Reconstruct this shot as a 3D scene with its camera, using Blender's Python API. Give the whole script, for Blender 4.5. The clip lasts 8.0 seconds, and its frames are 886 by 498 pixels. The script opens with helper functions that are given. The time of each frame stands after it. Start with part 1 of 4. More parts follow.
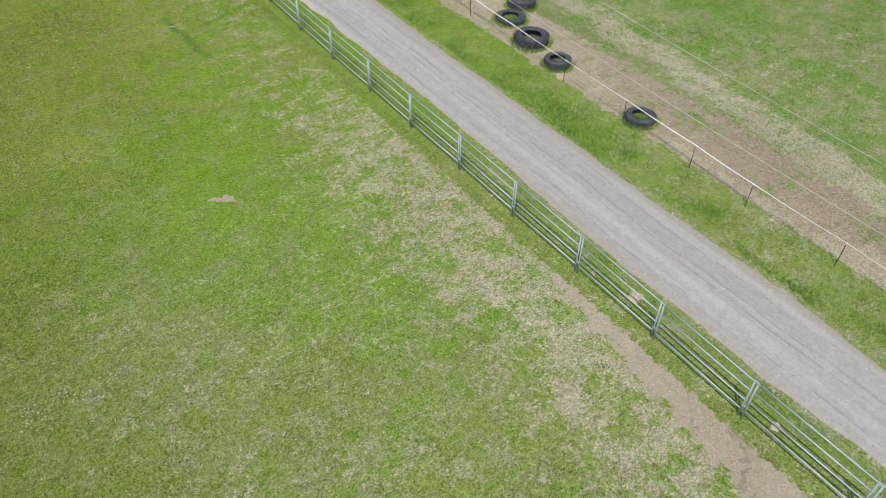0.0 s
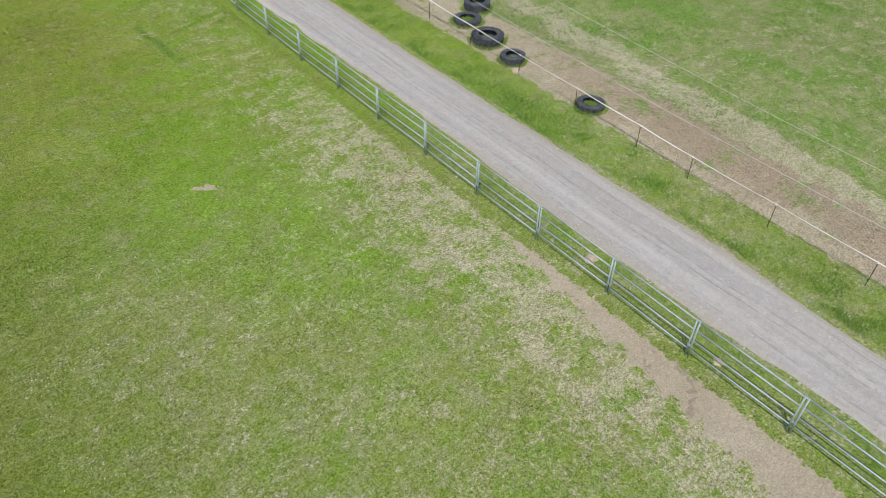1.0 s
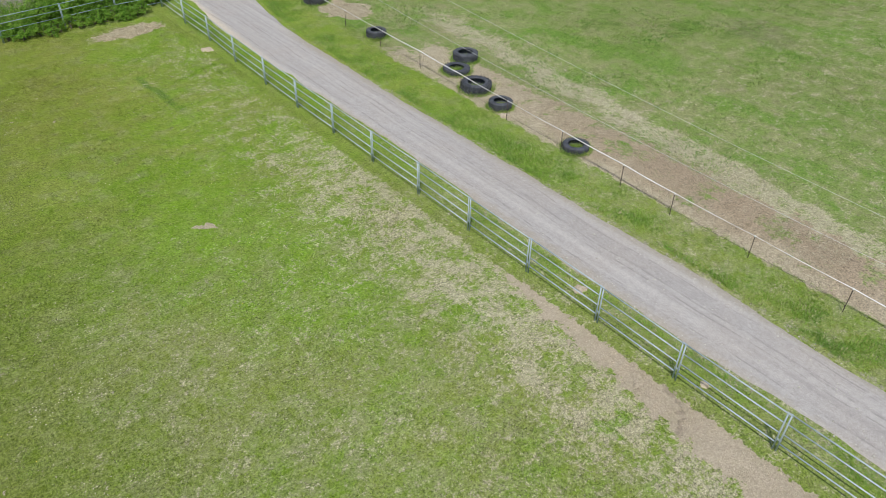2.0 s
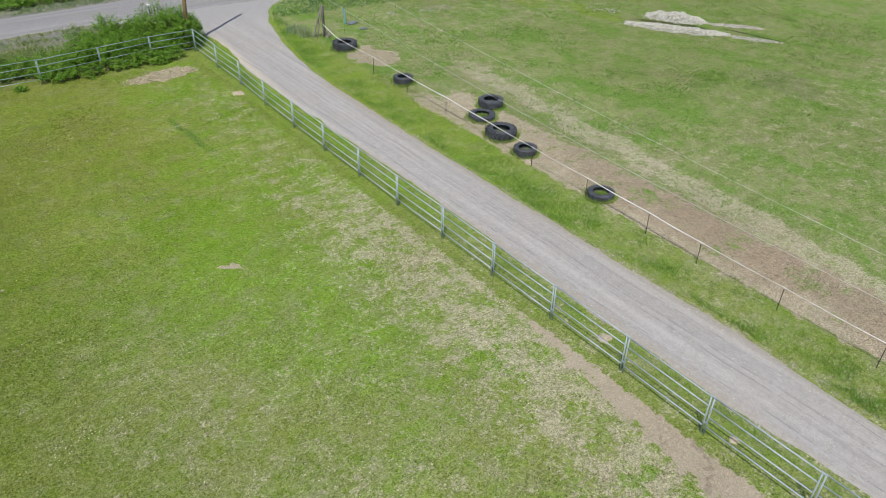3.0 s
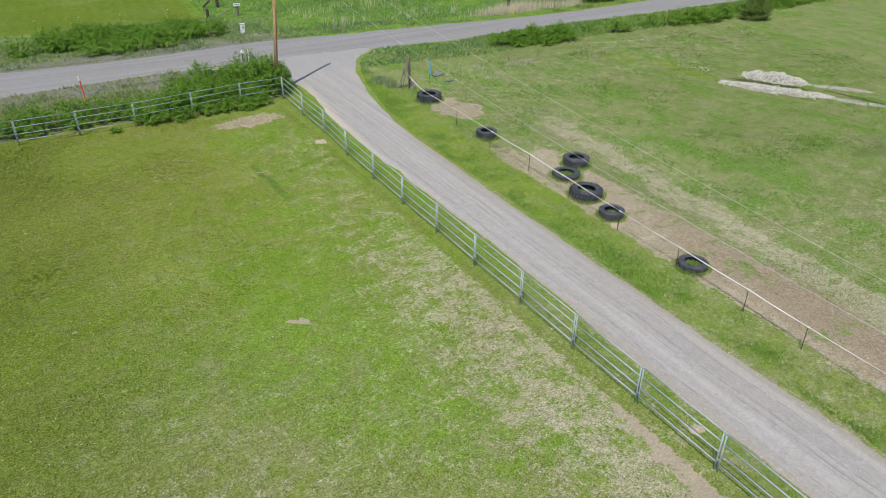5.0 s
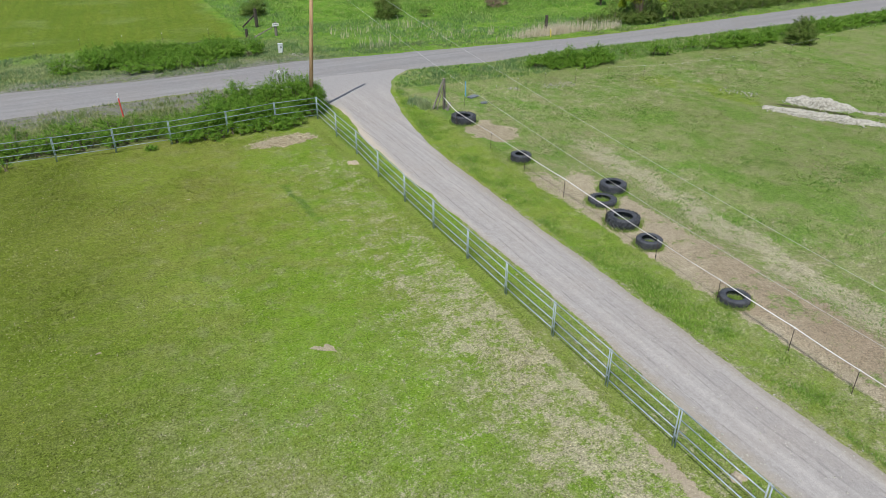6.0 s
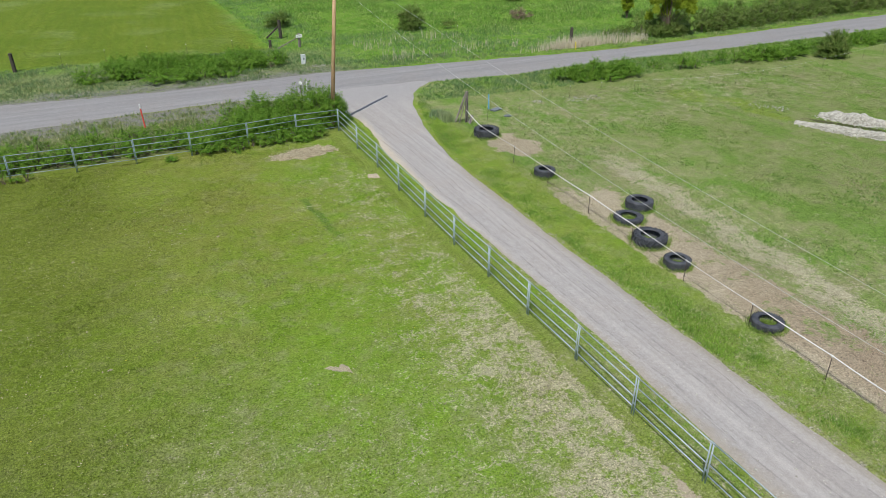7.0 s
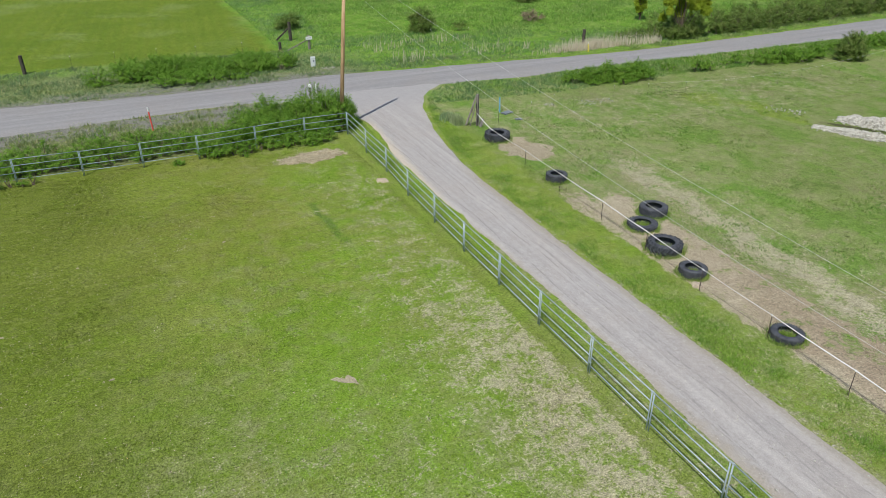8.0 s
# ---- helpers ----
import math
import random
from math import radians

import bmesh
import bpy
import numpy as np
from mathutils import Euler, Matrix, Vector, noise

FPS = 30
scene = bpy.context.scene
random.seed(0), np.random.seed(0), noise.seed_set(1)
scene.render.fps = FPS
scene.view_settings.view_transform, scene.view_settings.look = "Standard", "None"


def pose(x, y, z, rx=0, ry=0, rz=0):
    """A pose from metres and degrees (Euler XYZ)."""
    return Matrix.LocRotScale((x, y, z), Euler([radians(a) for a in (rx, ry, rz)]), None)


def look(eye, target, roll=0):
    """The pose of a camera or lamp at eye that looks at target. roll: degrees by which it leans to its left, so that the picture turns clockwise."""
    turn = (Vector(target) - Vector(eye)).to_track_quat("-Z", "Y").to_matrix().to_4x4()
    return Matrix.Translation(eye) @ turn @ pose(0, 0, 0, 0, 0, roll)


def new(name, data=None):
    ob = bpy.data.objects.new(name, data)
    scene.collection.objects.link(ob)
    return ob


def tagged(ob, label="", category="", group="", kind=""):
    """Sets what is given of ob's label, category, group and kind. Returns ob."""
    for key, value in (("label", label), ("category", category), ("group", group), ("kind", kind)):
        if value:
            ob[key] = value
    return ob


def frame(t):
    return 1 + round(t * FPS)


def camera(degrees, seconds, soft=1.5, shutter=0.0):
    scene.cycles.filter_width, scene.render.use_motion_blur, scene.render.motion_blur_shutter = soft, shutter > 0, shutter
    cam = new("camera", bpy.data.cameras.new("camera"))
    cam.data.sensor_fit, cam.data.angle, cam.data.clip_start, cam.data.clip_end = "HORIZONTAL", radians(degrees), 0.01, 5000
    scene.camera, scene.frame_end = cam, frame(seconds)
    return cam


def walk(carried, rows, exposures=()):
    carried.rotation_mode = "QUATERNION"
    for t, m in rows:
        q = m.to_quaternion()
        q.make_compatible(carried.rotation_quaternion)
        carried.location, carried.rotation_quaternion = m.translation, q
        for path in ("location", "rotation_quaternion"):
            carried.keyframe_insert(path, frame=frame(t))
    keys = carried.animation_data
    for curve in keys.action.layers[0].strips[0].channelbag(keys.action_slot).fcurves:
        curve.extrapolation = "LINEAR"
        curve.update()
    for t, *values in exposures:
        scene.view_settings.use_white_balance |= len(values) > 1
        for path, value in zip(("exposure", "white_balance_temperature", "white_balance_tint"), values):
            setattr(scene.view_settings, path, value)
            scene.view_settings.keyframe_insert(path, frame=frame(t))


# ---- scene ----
cam = camera(63.9, 8.0, soft=0.5)
PATH = [
    (0, (-13.971, -19.240, 17.879), (-13.145, -18.046, 16.503), 0.50),
    (0.5, (-14.911, -20.316, 17.979), (-14.034, -19.152, 16.609), 0.80),
    (1, (-15.713, -21.305, 18.079), (-14.788, -20.141, 16.742), 0.90),
    (1.5, (-16.328, -21.904, 18.134), (-15.351, -20.723, 16.848), 1.10),
    (1.7, (-16.488, -22.049, 18.115), (-15.496, -20.854, 16.856), 1.10),
    (2, (-16.669, -22.175, 18.086), (-15.660, -20.955, 16.867), 1.06),
    (2.25, (-16.774, -22.208, 18.080), (-15.757, -20.965, 16.890), 1.02),
    (2.5, (-16.823, -22.184, 18.082), (-15.803, -20.919, 16.917), 0.99),
    (2.8, (-16.789, -22.093, 18.084), (-15.774, -20.799, 16.946), 1.00),
    (3, (-16.722, -21.998, 18.077), (-15.714, -20.685, 16.955), 1.00),
    (3.5, (-16.502, -21.636, 18.019), (-15.520, -20.276, 16.929), 0.80),
    (4, (-16.299, -21.292, 17.964), (-15.352, -19.888, 16.901), 0.70),
    (4.5, (-16.103, -20.902, 17.921), (-15.192, -19.455, 16.884), 0.60),
    (4.7, (-16.044, -20.723, 17.905), (-15.147, -19.261, 16.876), 0.50),
    (5.25, (-15.818, -20.209, 17.816), (-14.959, -18.707, 16.815), 0.39),
    (5.8, (-15.494, -19.799, 17.740), (-14.672, -18.259, 16.764), 0.30),
    (6, (-15.374, -19.675, 17.729), (-14.565, -18.123, 16.759), 0.20),
    (6.5, (-15.121, -19.239, 17.661), (-14.339, -17.666, 16.706), 0.00),
    (7, (-14.895, -18.822, 17.568), (-14.134, -17.232, 16.625), -0.00),
    (7.5, (-14.704, -18.459, 17.491), (-13.957, -16.860, 16.551), -0.10),
    (8, (-14.513, -18.121, 17.458), (-13.777, -16.516, 16.518), -0.20),
]
walk(cam, [(t, look(eye, target, roll)) for t, eye, target, roll in PATH])

# ---- world, sun, exposure ----
SUN_EL, SUN_AZ = radians(58.0), math.atan2(-0.73, -0.68)      # azimuth of the sun from +y towards +x
sky_world = bpy.data.worlds.new("sky")
scene.world = sky_world
sky_world.use_nodes = True
wn = sky_world.node_tree.nodes
sky = wn.new("ShaderNodeTexSky")
sky.sky_type, sky.sun_disc = "NISHITA", False
sky.sun_elevation, sky.sun_rotation = SUN_EL, SUN_AZ
wn["Background"].inputs["Strength"].default_value = 0.10
sky_world.node_tree.links.new(sky.outputs[0], wn["Background"].inputs["Color"])
sun = new("sun", bpy.data.lights.new("sun", "SUN"))
sun.data.energy, sun.data.angle, sun.data.color = 3.6, radians(0.53), (1.0, 0.96, 0.9)
sun.matrix_world = look((-73 * 0.53, -68 * 0.53, 100 * 0.848), (0, 0, 0))
scene.view_settings.exposure = 0.07


# ---- node helpers ----
class Nodes:
    """Short names for the nodes of one material."""

    def __init__(self, name):
        self.mat = bpy.data.materials.new(name)
        self.mat.use_nodes = True
        self.t = self.mat.node_tree
        self.bsdf = self.t.nodes["Principled BSDF"]
        self.out = self.t.nodes["Material Output"]
        self.pos = self.add("ShaderNodeNewGeometry").outputs["Position"]

    def add(self, kind, **props):
        n = self.t.nodes.new(kind)
        for k, v in props.items():
            setattr(n, k, v)
        return n

    def put(self, socket, value):
        if isinstance(value, bpy.types.NodeSocket):
            self.t.links.new(value, socket)
        elif isinstance(value, tuple) and len(value) == 3 and socket.type == "RGBA":
            socket.default_value = (*value, 1)
        else:
            socket.default_value = value

    def math(self, op, a, b=0.0, c=0.0, clamp=False):
        n = self.add("ShaderNodeMath", operation=op, use_clamp=clamp)
        for s, v in zip(n.inputs, (a, b, c)):
            self.put(s, v)
        return n.outputs[0]

    def noise(self, scale, detail=3.0, rough=0.55, vector=None, stretch=None, shift=0.0):
        v = self.pos if vector is None else vector
        if stretch or shift:
            m = self.add("ShaderNodeMapping")
            self.put(m.inputs["Vector"], v)
            m.inputs["Scale"].default_value = stretch or (1, 1, 1)
            m.inputs["Location"].default_value = (shift, shift * 1.7, 0)
            v = m.outputs[0]
        n = self.add("ShaderNodeTexNoise")
        self.put(n.inputs["Vector"], v)
        n.inputs["Scale"].default_value, n.inputs["Detail"].default_value, n.inputs["Roughness"].default_value = scale, detail, rough
        return n.outputs["Fac"]

    def voronoi(self, scale, feature="F1", vector=None):
        n = self.add("ShaderNodeTexVoronoi", feature=feature)
        self.put(n.inputs["Vector"], self.pos if vector is None else vector)
        n.inputs["Scale"].default_value = scale
        return n

    def step(self, v, lo, hi):
        """0 at lo, 1 at hi, smooth between."""
        n = self.add("ShaderNodeMapRange", interpolation_type="SMOOTHSTEP")
        self.put(n.inputs[0], v)
        n.inputs[1].default_value, n.inputs[2].default_value = lo, hi
        if lo > hi:
            n.inputs[1].default_value, n.inputs[2].default_value = hi, lo
            n.inputs[3].default_value, n.inputs[4].default_value = 1, 0
        return n.outputs[0]

    def mix(self, f, a, b, mode="MIX"):
        n = self.add("ShaderNodeMix", data_type="RGBA", blend_type=mode)
        self.put(n.inputs["Factor"], f)
        self.put(n.inputs[6], a)
        self.put(n.inputs[7], b)
        return n.outputs[2]

    def mul(self, *vs):
        r = vs[0]
        for v in vs[1:]:
            r = self.math("MULTIPLY", r, v)
        return r

    def xyz(self):
        n = self.add("ShaderNodeSeparateXYZ")
        self.put(n.inputs[0], self.pos)
        return n.outputs

    def bump(self, height, strength=0.5, distance=0.02, normal=None):
        n = self.add("ShaderNodeBump")
        n.inputs["Strength"].default_value, n.inputs["Distance"].default_value = strength, distance
        self.put(n.inputs["Height"], height)
        if normal is not None:
            self.put(n.inputs["Normal"], normal)
        self.put(self.bsdf.inputs["Normal"], n.outputs[0])
        return n.outputs[0]

    def finish(self, colour, rough=0.8, metal=0.0, spec=0.3):
        self.put(self.bsdf.inputs["Base Color"], colour)
        self.put(self.bsdf.inputs["Roughness"], rough)
        self.put(self.bsdf.inputs["Metallic"], metal)
        self.put(self.bsdf.inputs["Specular IOR Level"], spec)
        return self.mat


def warped(n):
    """x and y of the place, pushed about so that no border runs straight."""
    x, y, _ = n.xyz()
    a, b = n.noise(0.33, 2, shift=3.1), n.noise(1.7, 3, shift=11.3)
    push = n.math("ADD", n.mul(n.math("SUBTRACT", a, 0.5), 4.0), n.mul(n.math("SUBTRACT", b, 0.5), 1.6))
    a2, b2 = n.noise(0.3, 2, shift=21.7), n.noise(1.5, 3, shift=31.9)
    push2 = n.math("ADD", n.mul(n.math("SUBTRACT", a2, 0.5), 5.0), n.mul(n.math("SUBTRACT", b2, 0.5), 2.0))
    return x, y, n.math("ADD", x, push), n.math("ADD", y, push2)


def blob(n, wx, wy, cx, cy, rx, ry):
    """1 inside an ellipse, fading to 0 at its border."""
    dx, dy = n.mul(n.math("SUBTRACT", wx, cx), 1 / rx), n.mul(n.math("SUBTRACT", wy, cy), 1 / ry)
    return n.step(n.math("ADD", n.mul(dx, dx), n.mul(dy, dy)), 1.3, 0.5)


def value(n, c, v):
    """The colour c made lighter or darker by the factor v."""
    h = n.add("ShaderNodeHueSaturation")
    n.put(h.inputs["Color"], c)
    n.put(h.inputs["Value"], v)
    return h.outputs[0]


def land_colour(n):
    """The colours of pasture, dry grass and bare earth by their place."""
    x, y, wx, wy = warped(n)
    add, sub = (lambda a, b: n.math("ADD", a, b)), (lambda a, b: n.math("SUBTRACT", a, b))
    big, mid, small = n.noise(0.13, 3, shift=5.0), n.noise(0.7, 4, shift=7.0), n.noise(3.2, 5, 0.65, shift=9.0)
    fine, grain = n.noise(13.0, 5, 0.8), n.noise(5.0, 4, 0.7, shift=13.0)
    ragged = n.noise(1.1, 9, 0.74, shift=17.0)
    # patches within patches, from a stride down to a hand's width
    mosaic = add(add(n.mul(ragged, 0.36), n.mul(n.noise(5.5, 6, 0.75, shift=2.0), 0.38)), n.mul(n.noise(17.0, 4, 0.75, shift=27.0), 0.26))
    # pasture greens
    lush, olive, dull = (0.166, 0.272, 0.026), (0.215, 0.270, 0.054), (0.258, 0.285, 0.122)
    g = n.mix(n.step(add(n.mul(big, 0.55), n.mul(mid, 0.45)), 0.40, 0.60), lush, olive)
    g = n.mix(n.mul(n.step(n.noise(0.8, 8, 0.7, shift=51.0), 0.49, 0.63), 0.6), g, dull)
    worn = n.mul(n.step(wx, -3.0, -9.0), n.step(wy, 9.0, 18.0), n.step(wx, -34.0, -24.0))
    g = n.mix(n.mul(worn, 0.4), g, (0.212, 0.208, 0.044))
    # darker olive grass to the left; part of the darkening is painted lens falloff
    g = n.mix(n.mul(n.step(wx, -9.0, -20.0), n.step(y, 32.0, 30.0), 0.75), g, (0.128, 0.172, 0.022))
    g = n.mix(n.mul(n.step(small, 0.50, 0.68), 0.35), g, (0.30, 0.32, 0.12))
    # greyer, thinner sward towards the worn end
    tired = n.mul(n.step(wy, 9.0, -3.0), n.step(wx, -23.0, -12.0))
    g = n.mix(n.mul(tired, n.step(add(n.mul(ragged, 0.5), n.mul(grain, 0.5)), 0.40, 0.56), 0.5), g, (0.258, 0.27, 0.142))
    bright = n.mul(blob(n, wx, wy, -7.4, 0.5, 4.5, 7.5), n.step(add(n.mul(mid, 0.5), n.mul(ragged, 0.5)), 0.42, 0.58))
    g = n.mix(n.mul(bright, 0.75), g, (0.158, 0.295, 0.016))
    # dark curl of weeds
    curl = n.mul(n.step(n.math("ABSOLUTE", add(sub(x, -5.38), add(n.mul(sub(y, 17.3), 0.083), n.mul(sub(mid, 0.5), 0.9)))), 0.34, 0.08), n.step(n.math("ABSOLUTE", sub(y, 17.3)), 3.4, 2.2))
    g = n.mix(n.mul(curl, n.step(ragged, 0.34, 0.52), 0.65), g, (0.075, 0.165, 0.024))
    # thin olive grass under the pipe fence
    strip = n.mul(n.step(add(x, n.mul(sub(small, 0.5), 0.7)), -0.95, -0.55), n.step(x, 0.9, 0.3))
    g = n.mix(n.mul(strip, 0.6), g, (0.185, 0.235, 0.05))
    # paddock across the drive: duller
    east = n.step(x, 8.0, 10.0)
    g2 = n.mix(n.step(add(n.mul(mid, 0.5), n.mul(ragged, 0.5)), 0.40, 0.60), (0.185, 0.262, 0.068), (0.26, 0.285, 0.125))
    g2 = n.mix(n.mul(n.step(n.noise(0.3, 8, 0.68, stretch=(1.0, 0.55, 1), shift=41.0), 0.48, 0.60), 0.75), g2, (0.128, 0.252, 0.032))
    g2 = n.mix(n.mul(n.step(n.noise(0.16, 8, 0.7, shift=45.0), 0.53, 0.66), 0.55), g2, (0.245, 0.232, 0.125))
    bog = n.math("MAXIMUM", blob(n, wx, wy, 31.2, 27.2, 2.2, 1.8), blob(n, wx, wy, 33.4, 22.0, 1.2, 3.6))
    g2 = n.mix(n.mul(bog, 0.8, n.step(ragged, 0.36, 0.56)), g2, (0.195, 0.30, 0.016))
    soak = n.math("MAXIMUM", blob(n, wx, wy, 28.0, 5.4, 2.2, 1.2), n.math("MAXIMUM", blob(n, wx, wy, 30.0, 2.4, 2.0, 1.2), blob(n, wx, wy, 23.6, 9.0, 1.8, 1.2)))
    g2 = n.mix(n.mul(soak, 0.75, n.step(ragged, 0.40, 0.56)), g2, (0.085, 0.17, 0.022))
    g2 = n.mix(n.mul(blob(n, wx, wy, 31.5, 2.0, 2.2, 3.0), 0.4), g2, (0.19, 0.18, 0.115))
    # greyer green towards +x, with vignetting at the corners mixed into the colour
    g2 = n.mix(n.mul(n.step(wx, 14.5, 26.0), 0.28), g2, (0.15, 0.185, 0.055))
    g2 = n.mix(n.mul(n.step(mosaic, 0.57, 0.62), 0.38), g2, (0.35, 0.355, 0.20))
    g = n.mix(n.mul(east, n.step(y, 46.0, 40.0)), g, g2)
    # meadow and mown field across the road
    north = n.step(y, 44.0, 46.5)
    g3 = n.mix(n.step(mid, 0.4, 0.65), (0.125, 0.255, 0.026), (0.19, 0.30, 0.055))
    rows_ = n.add("ShaderNodeTexWave", bands_direction="X")
    rows_.inputs["Scale"].default_value, rows_.inputs["Distortion"].default_value = 0.22, 1.2
    rows_.inputs["Detail Scale"].default_value = 0.4
    turned = n.add("ShaderNodeMapping")
    turned.inputs["Rotation"].default_value = (0, 0, 0.10)
    n.put(turned.inputs["Vector"], n.pos)
    n.put(rows_.inputs["Vector"], turned.outputs[0])
    mown = n.mix(n.math("ADD", n.mul(rows_.outputs["Fac"], 0.22), n.mul(n.noise(0.5, 5, 0.65, stretch=(1.6, 0.08, 1), shift=33.0), 0.6)), (0.108, 0.178, 0.016), (0.178, 0.222, 0.03))
    mown = n.mix(n.mul(n.step(big, 0.4, 0.65), 0.45), mown, (0.095, 0.16, 0.016))
    field = n.mul(n.step(wx, 3.2, 0.6), n.step(add(wy, n.mul(x, 0.07)), 60.0, 62.2))
    g3 = n.mix(field, g3, mown)
    g3 = n.mix(n.mul(n.step(n.noise(0.10, 5, 0.6, shift=91.0), 0.5, 0.66), 0.5), g3, (0.21, 0.27, 0.085))
    g = n.mix(north, g, g3)
    edge_ = n.mul(north, n.step(x, 12.0, 4.0), n.step(add(wy, n.mul(x, 0.05)), 62.0, 57.0))
    g = n.mix(n.mul(edge_, 0.7), g, n.mix(ragged, (0.14, 0.17, 0.06), (0.25, 0.245, 0.15)))
    # rough ground between the pipe fence and the road, dusty shoulders of the road
    rough_ = n.mul(n.step(y, 31.4, 32.2), n.step(y, 43.0, 42.0), n.step(x, 1.5, -1.5))
    g = n.mix(n.mul(rough_, 0.8), g, n.mix(ragged, (0.13, 0.165, 0.05), (0.21, 0.225, 0.12)))
    shoulder = n.math("MAXIMUM", n.mul(n.step(wy, 37.6, 40.2), n.step(y, 43.0, 42.0), n.step(x, -1.0, -4.0)), n.mul(n.step(wy, 53.0, 50.2), n.step(y, 46.0, 47.0), n.step(x, 10.0, 2.0)))
    dust = n.mix(n.noise(8.0, 6, 0.8, shift=19.0), (0.15, 0.145, 0.135), (0.27, 0.26, 0.245))
    g = n.mix(n.mul(shoulder, n.step(ragged, 0.36, 0.52), 0.85), g, dust)
    # pale straw and bare soil showing through the worn grass
    near = add(x, n.mul(sub(n.noise(0.5, 5, 0.6, shift=83.0), 0.5), 6.0))
    along_fence = n.mul(n.step(near, -9.5, -2.0), n.step(add(x, n.mul(sub(small, 0.5), 0.6)), -0.35, -0.8), add(0.6, n.mul(n.step(wy, 14.0, 0.0), 0.45)), n.step(wy, 31.0, 22.0))
    tufts = n.step(n.noise(0.85, 7, 0.7, shift=81.0), 0.50, 0.60)
    along_fence = n.mul(along_fence, sub(1.0, n.mul(tufts, 0.4)))
    g = n.mix(n.mul(tufts, n.step(x, -10.0, -6.0), n.step(x, 0.5, -0.8), n.step(y, 30.0, 20.0), 0.4), g, (0.155, 0.28, 0.022))
    u = add(sub(sub(x, 13.9), n.mul(y, 0.09)), n.mul(sub(n.noise(0.4, 6, 0.65, shift=85.0), 0.5), 3.2))
    band = n.mul(n.step(n.math("ABSOLUTE", u), 1.7, 0.5), n.step(wy, 24.0, 14.0))
    spread = n.mul(n.step(u, 7.5, 0.5), n.step(u, -2.0, 0.0), n.step(wy, 26.0, 16.0), 0.55)
    by_road = n.mul(n.step(wx, 9.5, 11.0), n.step(wy, 20.0, 24.0), n.step(wy, 34.0, 31.0), n.step(wx, 60.0, 40.0), 0.5)
    amount = n.math("MAXIMUM", n.math("MAXIMUM", along_fence, n.mul(tired, 0.48)), n.math("MAXIMUM", n.math("MAXIMUM", n.mul(band, 1.15), spread), by_road))
    thin = n.step(add(mosaic, n.mul(amount, 0.115)), 0.57, 0.635)
    straw = n.mix(n.step(n.noise(14.0, 5, 0.8, shift=6.6), 0.36, 0.64), (0.345, 0.312, 0.212), (0.545, 0.50, 0.36))
    g = n.mix(n.mul(thin, 0.82, n.step(y, 41.0, 39.0)), g, straw)
    # bare earth: trodden path inside the fence, worn strip along the rope, patches
    m = add(x, add(n.mul(sub(ragged, 0.5), 2.4), n.mul(sub(small, 0.5), 1.0)))
    e1 = n.mul(n.step(sub(add(m, 0.2), n.mul(y, 0.11)), -0.5, 0.5), n.step(add(x, n.mul(sub(small, 0.5), 0.8)), -0.40, -0.75), add(0.42, n.mul(n.step(wy, -3.0, -10.0), 0.58)), n.step(wy, 9.0, 2.0))
    e2 = n.mul(n.step(add(x, n.mul(sub(mid, 0.5), 2.0)), 7.9, 8.7), n.step(add(x, n.mul(sub(ragged, 0.5), 4.5)), 12.9, 11.7), n.step(wy, 20.0, 11.0))
    e3 = blob(n, wx, wy, 10.9, 22.6, 1.7, 2.4)
    e4 = blob(n, add(x, n.mul(sub(small, 0.5), 3.0)), add(y, n.mul(sub(mid, 0.5), 2.5)), -3.4, 27.9, 2.45, 1.1)
    sx, sy = add(x, n.mul(sub(small, 0.5), 1.2)), add(y, n.mul(sub(mid, 0.5), 1.5))
    sand = n.math("MAXIMUM", blob(n, add(sx, n.mul(sy, 0.71)), sy, 48.9, 12.0, 0.65, 2.2), blob(n, add(sx, n.mul(sy, 0.5)), sy, 43.0, 9.0, 0.6, 2.4))
    spots = n.mul(n.step(n.noise(1.15, 5, 0.65, shift=61.0), 0.66, 0.73), n.step(y, 41.0, 39.0))
    solid = add(0.45, n.mul(n.step(n.noise(0.55, 7, 0.7, shift=121.0), 0.36, 0.56), 0.4))
    e = n.math("MAXIMUM", n.math("MAXIMUM", e1, n.mul(e2, solid)), n.math("MAXIMUM", n.math("MAXIMUM", e3, e4), n.math("MAXIMUM", sand, n.mul(spots, 0.7))))
    jag = add(x, n.mul(sub(small, 0.5), 0.9))
    fringe = n.math("MAXIMUM", n.mul(n.step(x, 4.9, 5.2), n.step(jag, 5.85, 5.4), n.step(y, 20.0, 14.0)), n.mul(n.step(jag, 1.2, 1.5), n.step(x, 2.2, 1.9), n.step(y, 15.0, 10.0)))
    e = n.math("MAXIMUM", e, n.mul(fringe, 0.4))
    e = n.math("MAXIMUM", e, n.math("MAXIMUM", blob(n, wx, wy, -8.9, 3.3, 0.45, 0.4), n.mul(n.step(x, 8.0, 8.6), n.step(x, 9.4, 9.0), n.step(y, 12.0, 8.0), 0.7)))
    e = n.step(add(e, n.mul(sub(n.noise(2.6, 9, 0.76), 0.5), 1.5)), 0.38, 0.62)
    earth = n.mix(n.noise(1.1, 6, 0.7), (0.37, 0.315, 0.225), (0.50, 0.435, 0.325))
    far_side = add(0.3, n.mul(n.step(x, 5.0, 7.0), 0.7))
    earth = n.mix(n.mul(n.step(n.noise(7.0, 6, 0.8), 0.53, 0.67), 0.55, far_side), earth, (0.20, 0.165, 0.105))
